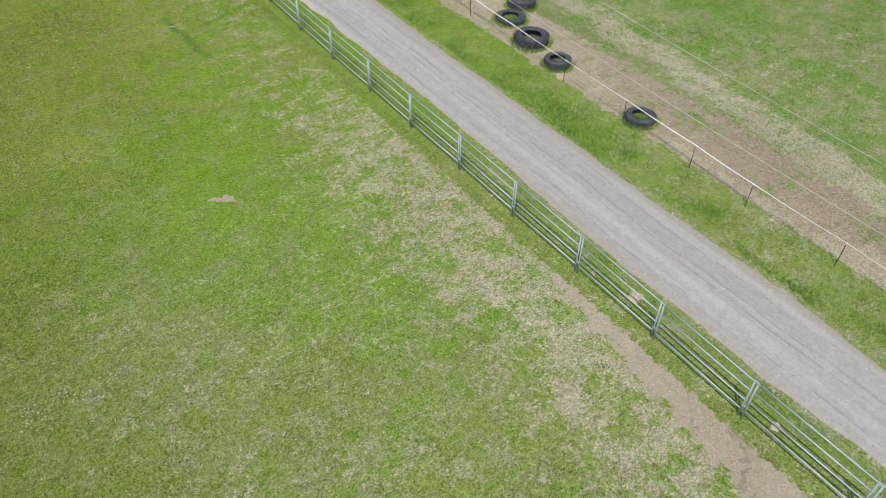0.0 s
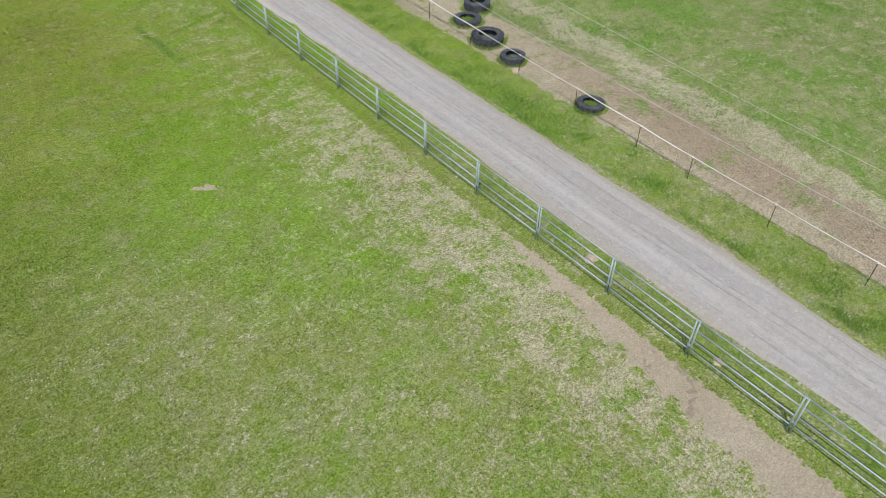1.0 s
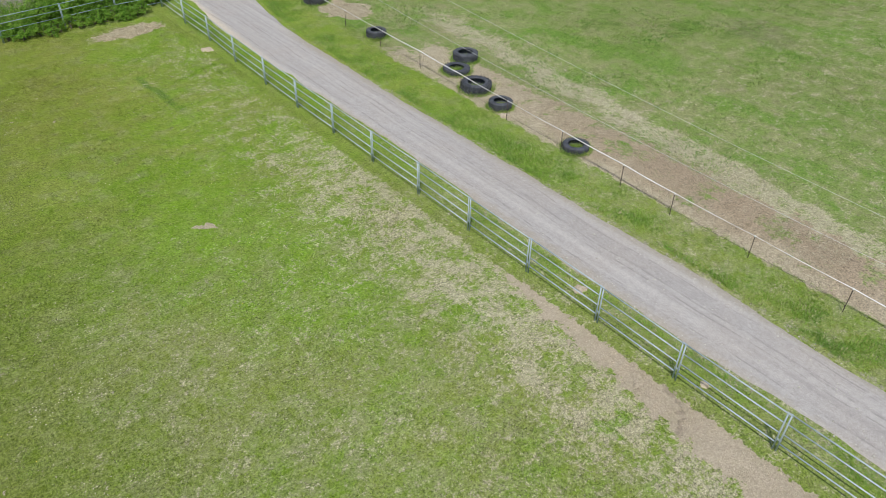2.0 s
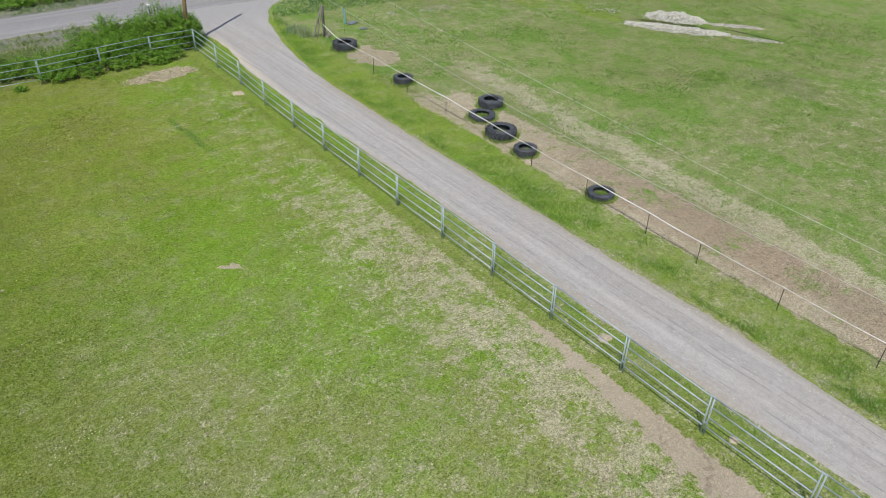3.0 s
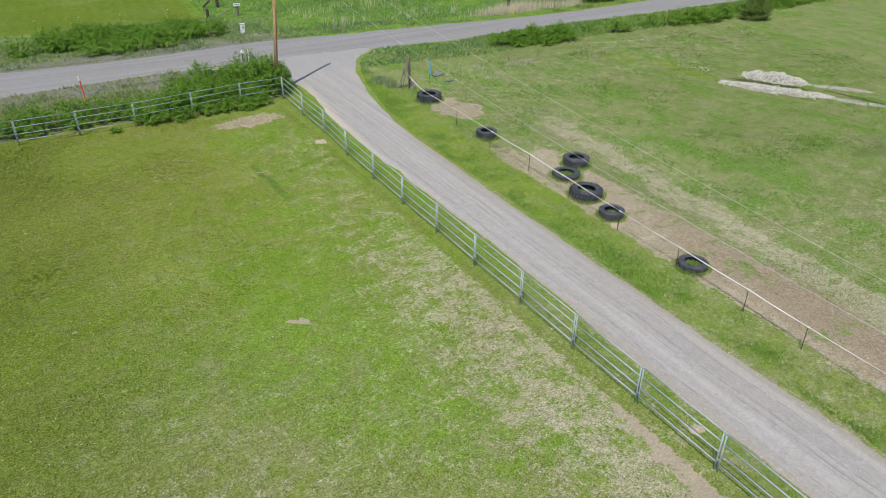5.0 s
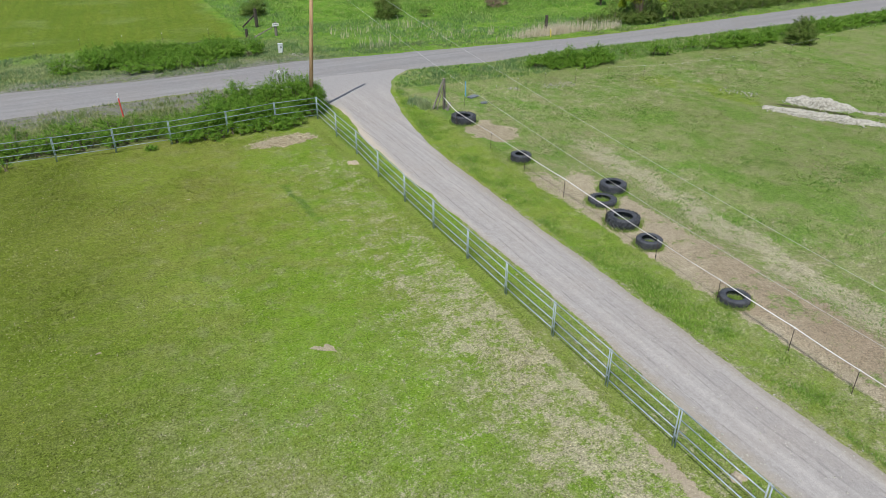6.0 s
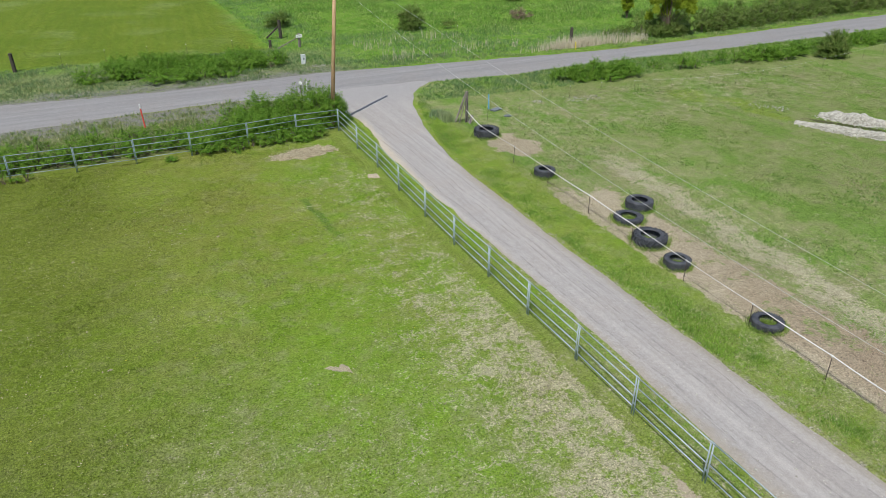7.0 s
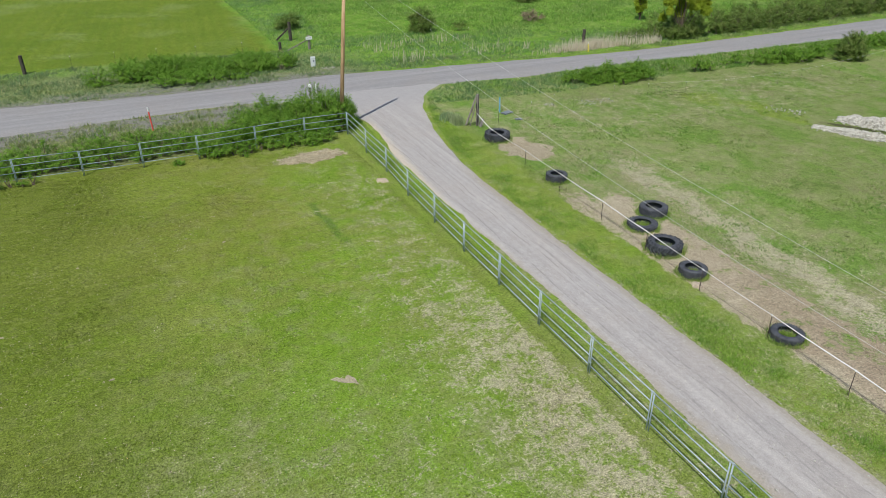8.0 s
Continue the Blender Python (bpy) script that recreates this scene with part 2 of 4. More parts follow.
    earth = n.mix(n.mul(n.step(n.noise(9.0, 6, 0.8, shift=3.3), 0.54, 0.68), 0.6, far_side), earth, (0.58, 0.51, 0.38))
    red = n.mul(n.step(wx, 8.2, 10.4), n.step(wy, 9.0, -5.0))
    earth = n.mix(n.mul(red, 0.5), earth, (0.28, 0.19, 0.135))
    dung = n.math("MAXIMUM", n.math("MAXIMUM", blob(n, wx, wy, -1.26, -15.4, 0.22, 0.20), blob(n, wx, wy, -1.69, -16.1, 0.22, 0.16)), n.math("MAXIMUM", blob(n, wx, wy, -1.5, -14.3, 0.18, 0.14), n.mul(n.step(n.noise(1.7, 4, 0.6, shift=71.0), 0.66, 0.71), red)))
    earth = n.mix(n.mul(dung, 0.7), earth, (0.075, 0.055, 0.045))
    path = n.mul(n.step(x, 2.0, 0.0), n.step(y, 6.0, 0.0))
    earth = n.mix(n.mul(path, 0.6), earth, n.mix(mid, (0.39, 0.325, 0.25), (0.47, 0.40, 0.315)))
    earth = n.mix(n.mul(n.step(x, 1.0, 1.4), n.step(x, 6.2, 5.9), 0.8), earth, n.mix(small, (0.24, 0.22, 0.175), (0.42, 0.39, 0.34)))
    earth = n.mix(n.mul(e4, 0.8), earth, n.mix(n.step(grain, 0.42, 0.58), (0.30, 0.225, 0.14), (0.60, 0.52, 0.37)))
    earth = n.mix(n.mul(sand, 0.85), earth, n.mix(small, (0.36, 0.335, 0.31), (0.50, 0.475, 0.44)))
    g = n.mix(n.mul(e, 0.93), g, earth)
    # dark ditch soil; the second blob paints the shade between the two heaps
    ditch = n.math("MAXIMUM", blob(n, add(x, n.mul(y, 0.19)), y, 41.3, 9.5, 0.2, 2.8), blob(n, add(sx, n.mul(sy, 0.55)), sy, 44.9, 15.5, 0.5, 3.0))
    g = n.mix(n.mul(ditch, n.step(small, 0.32, 0.5), 0.85), g, (0.065, 0.062, 0.036))
    for cx, cy, rx, ry in ((-3.3, -13.9, 0.7, 0.55), (-3.5, -7.9, 0.8, 0.6)):
        g = n.mix(n.mul(blob(n, wx, wy, cx, cy, rx, ry), n.step(mosaic, 0.58, 0.48), 0.7), g, (0.145, 0.27, 0.02))
    flecks = n.mul(n.step(n.noise(2.3, 6, 0.7, shift=131.0), 0.655, 0.70), n.step(x, 0.0, -1.5), n.step(y, 31.0, 29.0))
    g = n.mix(n.mul(flecks, 0.65), g, n.mix(fine, (0.26, 0.235, 0.175), (0.52, 0.48, 0.39)))
    calm = sub(1.0, n.mul(e, path, 0.6))
    speck = add(add(n.mul(sub(fine, 0.5), 3.6), n.mul(sub(n.noise(31.0, 3, 0.7, shift=57.0), 0.5), 1.8)), add(n.mul(sub(grain, 0.5), 1.0), n.mul(sub(n.noise(1.5, 5, 0.7, shift=101.0), 0.5), 0.6)))
    speck = add(speck, n.mul(north, sub(n.noise(2.2, 5, 0.8, shift=111.0), 0.5), 1.5))
    return value(n, g, add(1.0, n.mul(speck, calm))), e, thin, fine, small


def make_land():
    n = Nodes("pasture_ground")
    c, e, straw, fine, small = land_colour(n)
    n.bump(n.math("ADD", n.mul(fine, 0.8), n.mul(small, 0.8)), 0.9, 0.06)
    return n.finish(c, 0.95, 0, 0.1)


def make_blades(name, tint, dry=0.0):
    """Grass blades that take the colour of the land where they stand."""
    n = Nodes(name)
    c = land_colour(n)[0] if tint is None else tint
    rnd = n.add("ShaderNodeNewGeometry").outputs["Random Per Island"]
    if tint is not None:
        c = n.mix(n.step(n.noise(0.45, 4, 0.6), 0.35, 0.65), tint, tuple(v * k for v, k in zip(tint, (1.65, 1.3, 1.4))))
        c = n.mix(n.mul(n.step(n.noise(1.6, 4, 0.6, shift=4.0), 0.52, 0.7), 0.4), c, (0.24, 0.30, 0.09))
        x, y, wx, wy = warped(n)
        c = n.mix(n.mul(n.step(wx, 6.8, 8.6), n.step(x, 12.0, 10.0), n.step(y, 34.0, 28.0), 0.4), c, (0.25, 0.32, 0.085))
        # blue-green weeds in the damp strip beyond the road
        damp = n.mul(n.step(wy, 46.0, 49.0), n.step(n.math("ADD", wy, n.mul(x, 0.35)), 76.0, 64.0))
        damp = n.math("MAXIMUM", damp, n.mul(n.step(wy, 31.0, 33.5), n.step(y, 45.0, 43.0), n.step(x, 8.0, 9.0), n.step(wx, 40.0, 28.0)))
        damp = n.math("MAXIMUM", damp, n.mul(n.step(wx, 2.0, 3.5), n.step(wx, 11.0, 7.5), n.step(y, 64.0, 70.0)))
        c = n.mix(n.mul(damp, n.step(n.noise(0.5, 5, 0.65, shift=14.0), 0.36, 0.54), 0.75), c, (0.165, 0.272, 0.13))
    c = n.mix(n.mul(n.step(rnd, 1.0 - dry - 0.02, 1.0 - dry), 0.8), c, (0.45, 0.40, 0.22))
    c = value(n, c, n.math("ADD", 0.62, n.mul(rnd, 1.0)))
    n.finish(c, 0.6, 0, 0.25)
    tr = n.add("ShaderNodeBsdfTranslucent")
    n.put(tr.inputs["Color"], c)
    mixer = n.add("ShaderNodeMixShader")
    mixer.inputs[0].default_value = 0.35
    n.t.links.new(n.bsdf.outputs[0], mixer.inputs[1])
    n.t.links.new(tr.outputs[0], mixer.inputs[2])
    n.t.links.new(mixer.outputs[0], n.out.inputs["Surface"])
    return n.mat


def make_leaves(name, dark, light, tips):
    n = Nodes(name)
    rnd = n.add("ShaderNodeNewGeometry").outputs["Random Per Island"]
    c = n.mix(rnd, dark, light)
    c = n.mix(n.mul(n.step(n.noise(1.3, 3), 0.45, 0.7), 0.6), c, tips)
    n.finish(c, 0.65, 0, 0.15)
    tr = n.add("ShaderNodeBsdfTranslucent")
    n.put(tr.inputs["Color"], c)
    mixer = n.add("ShaderNodeMixShader")
    mixer.inputs[0].default_value = 0.42
    n.t.links.new(n.bsdf.outputs[0], mixer.inputs[1])
    n.t.links.new(tr.outputs[0], mixer.inputs[2])
    n.t.links.new(mixer.outputs[0], n.out.inputs["Surface"])
    return n.mat


def make_gravel(name, light, dark, rut_dir):
    n = Nodes(name)
    cells = n.voronoi(30.0)
    grit, mid, big = n.noise(45, 4, 0.75), n.noise(2.2, 6, 0.7), n.noise(0.3, 4, 0.6)
    along = n.noise(1.0, 5, 0.6, stretch=(2.6, 0.05, 1) if rut_dir == "y" else (0.04, 1.5, 1), shift=4.0)
    lines = n.noise(1.0, 3, 0.6, stretch=(9.0, 0.06, 1) if rut_dir == "y" else (0.06, 6.0, 1), shift=14.0)
    c = n.mix(n.step(n.math("ADD", n.mul(along, 0.65), n.mul(mid, 0.35)), 0.33, 0.67), dark, light)
    c = n.mix(n.mul(n.step(big, 0.4, 0.7), 0.3), c, tuple(v * k for v, k in zip(light, (0.90, 0.84, 0.78))))
    c = n.mix(n.mul(n.step(lines, 0.56, 0.70), 0.3), c, tuple(v * 0.7 for v in dark))
    c = n.mix(n.mul(n.step(n.noise(6.0, 6, 0.8, shift=8), 0.60, 0.68), 0.45), c, (0.66, 0.62, 0.57))
    x, y, _ = n.xyz()
    if rut_dir == "y":
        sand = n.mul(n.step(n.math("ADD", n.math("SUBTRACT", x, n.mul(y, 0.075)), n.mul(n.math("SUBTRACT", mid, 0.5), 1.2)), 0.85, 0.1), n.step(y, 11.0, 17.0), n.step(y, 34.5, 32.0))
        c = n.mix(n.mul(sand, 0.7), c, (0.54, 0.47, 0.36))
        drift = n.math("ADD", x, n.mul(n.math("SUBTRACT", n.noise(0.12, 2, stretch=(0.01, 1, 1), shift=66.0), 0.5), 1.2))
        for at, wide in ((3.45, 0.05), (3.78, 0.07), (4.55, 0.05), (2.45, 0.06)):
            line = n.step(n.math("ABSOLUTE", n.math("SUBTRACT", drift, at)), wide, wide * 0.3)
            c = n.mix(n.mul(line, n.step(n.noise(0.9, 5, 0.7, shift=at), 0.38, 0.58), n.step(y, 34.0, 26.0), 0.5), c, tuple(v * 0.66 for v in dark))
        rim = n.math("MAXIMUM", n.step(n.math("ADD", x, n.mul(n.math("SUBTRACT", mid, 0.5), 1.1)), 4.45, 5.35), n.mul(n.step(n.math("ADD", x, n.mul(n.math("SUBTRACT", mid, 0.5), 1.1)), 2.4, 1.5), n.step(y, 15.0, 11.0)))
        c = n.mix(n.mul(rim, n.step(y, 24.0, 18.0), 0.8), c, n.mix(n.noise(12.0, 4, 0.8, shift=37.0), (0.22, 0.19, 0.14), (0.46, 0.42, 0.35)))
        c = n.mix(n.step(n.math("ADD", y, n.mul(n.math("SUBTRACT", big, 0.5), 9.0)), 33.0, 41.0), c, n.mix(mid, (0.30, 0.292, 0.286), (0.39, 0.377, 0.365)))
    tone = n.math("ADD", n.mul(n.math("SUBTRACT", grit, 0.5), 1.4), n.mul(n.math("SUBTRACT", n.noise(9.0, 5, 0.75, shift=23.0), 0.5), 0.65))
    c = value(n, c, n.math("ADD", 1.0, tone))
    n.bump(n.math("ADD", n.mul(cells.outputs["Distance"], 0.6), n.mul(mid, 1.2)), 0.6, 0.025)
    return n.finish(c, 0.95, 0, 0.15)


def make_plain(name, a, b, scale=6.0, rough=0.7, metal=0.0, stretch=None, bump=0.3, spec=0.3):
    n = Nodes(name)
    v = n.noise(scale, 5, 0.65, stretch=stretch)
    w = n.noise(scale * 7, 3, 0.6, stretch=stretch)
    c = n.mix(n.step(n.math("ADD", n.mul(v, 0.7), n.mul(w, 0.3)), 0.35, 0.65), a, b)
    n.bump(n.math("ADD", v, n.mul(w, 0.5)), bump, 0.01)
    return n.finish(c, n.math("ADD", n.mul(v, 0.2), rough - 0.1), metal, spec)


LAND = make_land()
GRASS = make_blades("pasture_grass", None)
VERGE = make_blades("verge_grass", (0.165, 0.325, 0.050), 0.03)
MEADOW = make_blades("meadow_grass", (0.132, 0.278, 0.050), 0.04)
ROADSIDE = make_blades("roadside_blades", (0.165, 0.26, 0.085), 0.10)
REED = make_plain("dry_reed", (0.50, 0.44, 0.32), (0.68, 0.62, 0.48), 3, 0.8)
DRIVE = make_gravel("driveway_gravel", (0.435, 0.415, 0.394), (0.335, 0.318, 0.302), "y")
ROAD = make_gravel("road_gravel", (0.312, 0.307, 0.303), (0.245, 0.241, 0.240), "x")
SHRUB = make_leaves("shrub_leaf", (0.095, 0.215, 0.024), (0.235, 0.425, 0.055), (0.30, 0.47, 0.075))
HEDGE = make_leaves("hedge_leaf", (0.095, 0.165, 0.034), (0.215, 0.31, 0.07), (0.30, 0.33, 0.11))
LIME = make_leaves("tree_leaf", (0.20, 0.29, 0.018), (0.40, 0.50, 0.05), (0.46, 0.53, 0.07))
RUSSET = make_leaves("russet_leaf", (0.25, 0.19, 0.13), (0.42, 0.33, 0.24), (0.30, 0.28, 0.15))
BARK = make_plain("bark", (0.10, 0.075, 0.055), (0.19, 0.15, 0.115), 9, 0.9, stretch=(1, 1, 0.2))
PALESTONE = make_plain("pale_stone", (0.31, 0.30, 0.26), (0.58, 0.565, 0.495), 5, 0.9)
GALV = make_plain("galvanised_pipe", (0.31, 0.385, 0.43), (0.44, 0.51, 0.555), 4, 0.5, 0.2)
DULLPIPE = make_plain("weathered_pipe", (0.22, 0.30, 0.32), (0.32, 0.40, 0.42), 4, 0.6, 0.1)
RUBBER = make_plain("tyre_rubber", (0.038, 0.042, 0.050), (0.092, 0.099, 0.112), 4, 0.65)
STEEL = make_plain("dark_stake", (0.06, 0.05, 0.045), (0.13, 0.10, 0.08), 8, 0.7, 0.3)
WHITE = make_plain("white_plastic", (0.72, 0.72, 0.70), (0.82, 0.82, 0.80), 5, 0.5)
POLE = make_plain("pole_wood", (0.33, 0.20, 0.105), (0.58, 0.39, 0.235), 5, 0.85, stretch=(1, 1, 0.1))
GREYWOOD = make_plain("weathered_wood", (0.12, 0.105, 0.09), (0.33, 0.30, 0.265), 7, 0.9, stretch=(1, 1, 0.15))
RUBBLE = make_plain("pale_rubble", (0.23, 0.22, 0.18), (0.40, 0.385, 0.33), 3.5, 0.9)
DARKWOOD = make_plain("tarred_wood", (0.035, 0.030, 0.026), (0.10, 0.085, 0.07), 6, 0.85, stretch=(1, 1, 0.2))
ROCK = make_plain("tan_rock", (0.34, 0.28, 0.20), (0.52, 0.45, 0.34), 9, 0.95, bump=1.0)
ORANGE = make_plain("orange_plastic", (0.78, 0.09, 0.07), (0.86, 0.15, 0.12), 5, 0.5)
BLUE = make_plain("blue_plastic", (0.10, 0.34, 0.60), (0.17, 0.43, 0.68), 5, 0.5)
SLATE = make_plain("grey_slab", (0.13, 0.155, 0.18), (0.21, 0.235, 0.26), 4, 0.85)
BOXGREY = make_plain("box_paint", (0.62, 0.66, 0.66), (0.74, 0.77, 0.77), 4, 0.5)
WIRE = make_plain("aluminium_wire", (0.60, 0.60, 0.58), (0.72, 0.72, 0.70), 3, 0.5, 0.15)


# ---- mesh helpers ----
def empty(name, x, y, z=0.0, label="", category="", group="", kind="", rz=0.0):
    ob = new(name)
    ob.empty_display_size = 0.2
    ob.matrix_world = pose(x, y, z, 0, 0, rz)
    return tagged(ob, label, category, group, kind)


def part(name, bm, material, parent=None, label="", smooth=False):
    me = bpy.data.meshes.new(name)
    bm.to_mesh(me)
    bm.free()
    me.materials.append(material)
    if smooth:
        me.shade_smooth()
    ob = new(name, me)
    ob.parent = parent
    return tagged(ob, label) if label else ob


def mesh_arrays(name, verts, faces, material, parent=None, smooth=False):
    """One mesh from arrays: verts n x 3, faces m x k."""
    verts, faces = np.asarray(verts, np.float32), np.asarray(faces, np.int32)
    me = bpy.data.meshes.new(name)
    k = faces.shape[1]
    me.vertices.add(len(verts))
    me.vertices.foreach_set("co", verts.ravel())
    me.loops.add(faces.size)
    me.loops.foreach_set("vertex_index", faces.ravel())
    me.polygons.add(len(faces))
    me.polygons.foreach_set("loop_start", np.arange(0, faces.size, k, dtype=np.int32))
    me.polygons.foreach_set("loop_total", np.full(len(faces), k, np.int32))
    me.update(calc_edges=True)
    me.validate()
    me.materials.append(material)
    if smooth:
        me.shade_smooth()
    ob = new(name, me)
    ob.parent = parent
    return ob


def tube(bm, a, b, r, r2=None, seg=10):
    """A round bar from a to b."""
    a, b = Vector(a), Vector(b)
    q = (b - a).to_track_quat("Z", "Y").to_matrix().to_4x4()
    bmesh.ops.create_cone(bm, cap_ends=True, segments=seg, radius1=r, radius2=r if r2 is None else r2, depth=(b - a).length,
                          matrix=Matrix.Translation((a + b) / 2) @ q)


def box(bm, cx, cy, cz, sx, sy, sz, m=None, bevel=0.0):
    r = bmesh.ops.create_cube(bm, size=1.0, matrix=(m or Matrix()) @ Matrix.Translation((cx, cy, cz)) @ Matrix.Diagonal((sx, sy, sz, 1)))
    if bevel:
        edges = list({e for v in r["verts"] for e in v.link_edges})
        bmesh.ops.bevel(bm, geom=edges, offset=bevel, segments=2, affect="EDGES")


def curve_part(name, points, r, material, parent=None, thick=None):
    """A thin round cord through points."""
    cu = bpy.data.curves.new(name, "CURVE")
    cu.dimensions, cu.bevel_depth, cu.bevel_resolution = "3D", r, 2
    sp = cu.splines.new("POLY")
    sp.points.add(len(points) - 1)
    for i, (p, co) in enumerate(zip(sp.points, points)):
        p.co, p.radius = (*co, 1), 1.0 if thick is None else thick[i]
    cu.materials.append(material)
    ob = new(name, cu)
    ob.parent = parent
    return ob


def lerp(table, v):
    return float(np.interp(v, [a for a, _ in table], [b for _, b in table]))


def sagging(a, b, sag, n=12):
    a, b = Vector(a), Vector(b)
    return [a.lerp(b, i / n) - Vector((0, 0, sag * 4 * (i / n) * (1 - i / n))) for i in range(n + 1)]


# ---- ground ----
def land_height(x, y):
    return 0.03 * noise.noise(Vector((x * 0.25, y * 0.25, 0))) + 0.02 * noise.noise(Vector((x * 0.9, y * 0.9, 3)))


def build_ground():
    xs = [-1500, -700, -350, -180, -110, -75] + list(np.arange(-55, 96, 1.0)) + [110, 140, 200, 400, 800, 1500]
    ys = [-1500, -700, -300, -140, -80, -55] + list(np.arange(-40, 111, 1.0)) + [130, 170, 240, 400, 800, 1500]
    verts = [(x, y, land_height(x, y)) for y in ys for x in xs]
    w = len(xs)
    faces = [(j * w + i, j * w + i + 1, (j + 1) * w + i + 1, (j + 1) * w + i) for j in range(len(ys) - 1) for i in range(w - 1)]
    ob = mesh_arrays("ground", verts, faces, LAND, smooth=True)
    tagged(ob, "green pasture with dry straw flecks and bare earth", "ground", kind="structure")


LEFT = ((-80, 1.9), (-18, 1.7), (-13, 1.5), (-5, 1.45), (5, 1.62), (14, 1.58), (21, 1.45), (26, 1.75), (31.4, 2.25), (34, 2.4), (37, 1.6), (40, -0.5), (42.3, -4.5))
RIGHT = ((-80, 5.2), (-16, 5.3), (-12, 5.6), (0, 5.35), (14, 5.5), (20, 5.6), (25.5, 6.15), (30.2, 7.15), (35.3, 8.6), (38.3, 10.2), (40, 11.6), (42.3, 14.5))
NEAR = ((-200, 37.0), (-80, 39.5), (-23, 41.2), (-15, 42.2), (-6, 42.4), (2, 42.0), (12, 41.0), (21, 39.9), (29, 40.4), (43, 39.7), (59, 39.2), (80, 39.4), (250, 41.0))
FAR = ((-200, 62.0), (-80, 55.0), (-24, 50.5), (-15, 49.3), (-8, 48.8), (4, 49.3), (11, 48.4), (23, 46.9), (29, 46.0), (38, 45.1), (52, 45.4), (62, 45.7), (80, 46.3), (250, 49.0))


def build_drive():
    rows_, across = list(np.arange(-80, -30, 2.0)) + list(np.arange(-30, 42.4, 0.25)), 22
    verts = []
    for y in rows_:
        a = lerp(LEFT, y) + 0.10 * noise.noise(Vector((3, y * 0.35, 0))) + 0.05 * noise.noise(Vector((5, y * 2.3, 0)))
        b = lerp(RIGHT, y) + 0.08 * noise.noise(Vector((9, y * 0.35, 0))) + 0.05 * noise.noise(Vector((7, y * 2.3, 0)))
        for i in range(across + 1):
            f = i / across
            x = a + (b - a) * f
            rut = math.exp(-((f - 0.27) / 0.09) ** 2) + math.exp(-((f - 0.70) / 0.09) ** 2)
            edge = min(1, 8 * f, 8 * (1 - f))
            z = -0.04 + edge * (0.085 - 0.020 * rut + 0.012 * noise.noise(Vector((x, y * 0.6, 5))))
            verts.append((x, y, z))
    w = across + 1
    faces = [(j * w + i, j * w + i + 1, (j + 1) * w + i + 1, (j + 1) * w + i) for j in range(len(rows_) - 1) for i in range(across)]
    ob = mesh_arrays("driveway", verts, faces, DRIVE, smooth=True)
    tagged(ob, "pale grey gravel driveway with wheel tracks", "driveway", kind="structure")


def build_road():
    xs, across = list(np.arange(-200, -40, 8.0)) + list(np.arange(-40, 100, 0.5)) + list(np.arange(100, 251, 10.0)), 14
    verts = []
    for x in xs:
        a = lerp(NEAR, x) + 0.25 * noise.noise(Vector((x * 0.4, 3, 0))) + 0.12 * noise.noise(Vector((x * 1.7, 7, 0)))
        b = lerp(FAR, x) + 0.25 * noise.noise(Vector((x * 0.4, 13, 0))) + 0.12 * noise.noise(Vector((x * 1.7, 17, 0)))
        for i in range(across + 1):
            f = i / across
            edge = min(1, 6 * f, 6 * (1 - f))
            verts.append((x, a + (b - a) * f, -0.05 + edge * 0.13 + 0.05 * math.sin(f * math.pi)))
    w = across + 1
    faces = [(j * w + i, (j + 1) * w + i, (j + 1) * w + i + 1, j * w + i + 1) for j in range(len(xs) - 1) for i in range(across)]
    ob = mesh_arrays("road", verts, faces, ROAD, smooth=True)
    tagged(ob, "grey gravel road running past the junction", "road", kind="structure")


build_ground()
build_drive()
build_road()

rng = np.random.default_rng(4)


def blades(name, xy, tall, wide, each, lean, material, label, category="grass"):
    """Tufts of three-cornered blades at the places xy (n x 2); tall: heights of the tufts."""
    n = len(xy)
    base = np.repeat(xy, each, axis=0) + rng.normal(0, wide * 1.6, (n * each, 2))
    h = np.repeat(tall, each) * rng.uniform(0.55, 1.1, n * each)
    ang = rng.uniform(0, 2 * math.pi, n * each)
    side = np.stack([np.cos(ang), np.sin(ang)], 1) * (wide * rng.uniform(0.6, 1.2, n * each))[:, None] / 2
    off = rng.normal(0, 1, (n * each, 2)) * (h * lean)[:, None]
    v = np.zeros((n * each, 3, 3))
    v[:, 0, :2], v[:, 1, :2], v[:, 2, :2] = base - side, base + side, base + off
    v[:, :2, 2] = -0.03
    v[:, 2, 2] = h
    ob = mesh_arrays(name, v.reshape(-1, 3), np.arange(n * each * 3).reshape(-1, 3), material)
    return tagged(ob, label, category, kind="stuff")


def scatter(count, x0, x1, y0, y1):
    return np.stack([rng.uniform(x0, x1, count), rng.uniform(y0, y1, count)], 1)


def edge_arrays(xy):
    a = np.interp(xy[:, 1], [p for p, _ in LEFT], [q for _, q in LEFT])
    b = np.interp(xy[:, 1], [p for p, _ in RIGHT], [q for _, q in RIGHT])
    near = np.interp(xy[:, 0], [p for p, _ in NEAR], [q for _, q in NEAR])
    far = np.interp(xy[:, 0], [p for p, _ in FAR], [q for _, q in FAR])
    return a, b, near, far


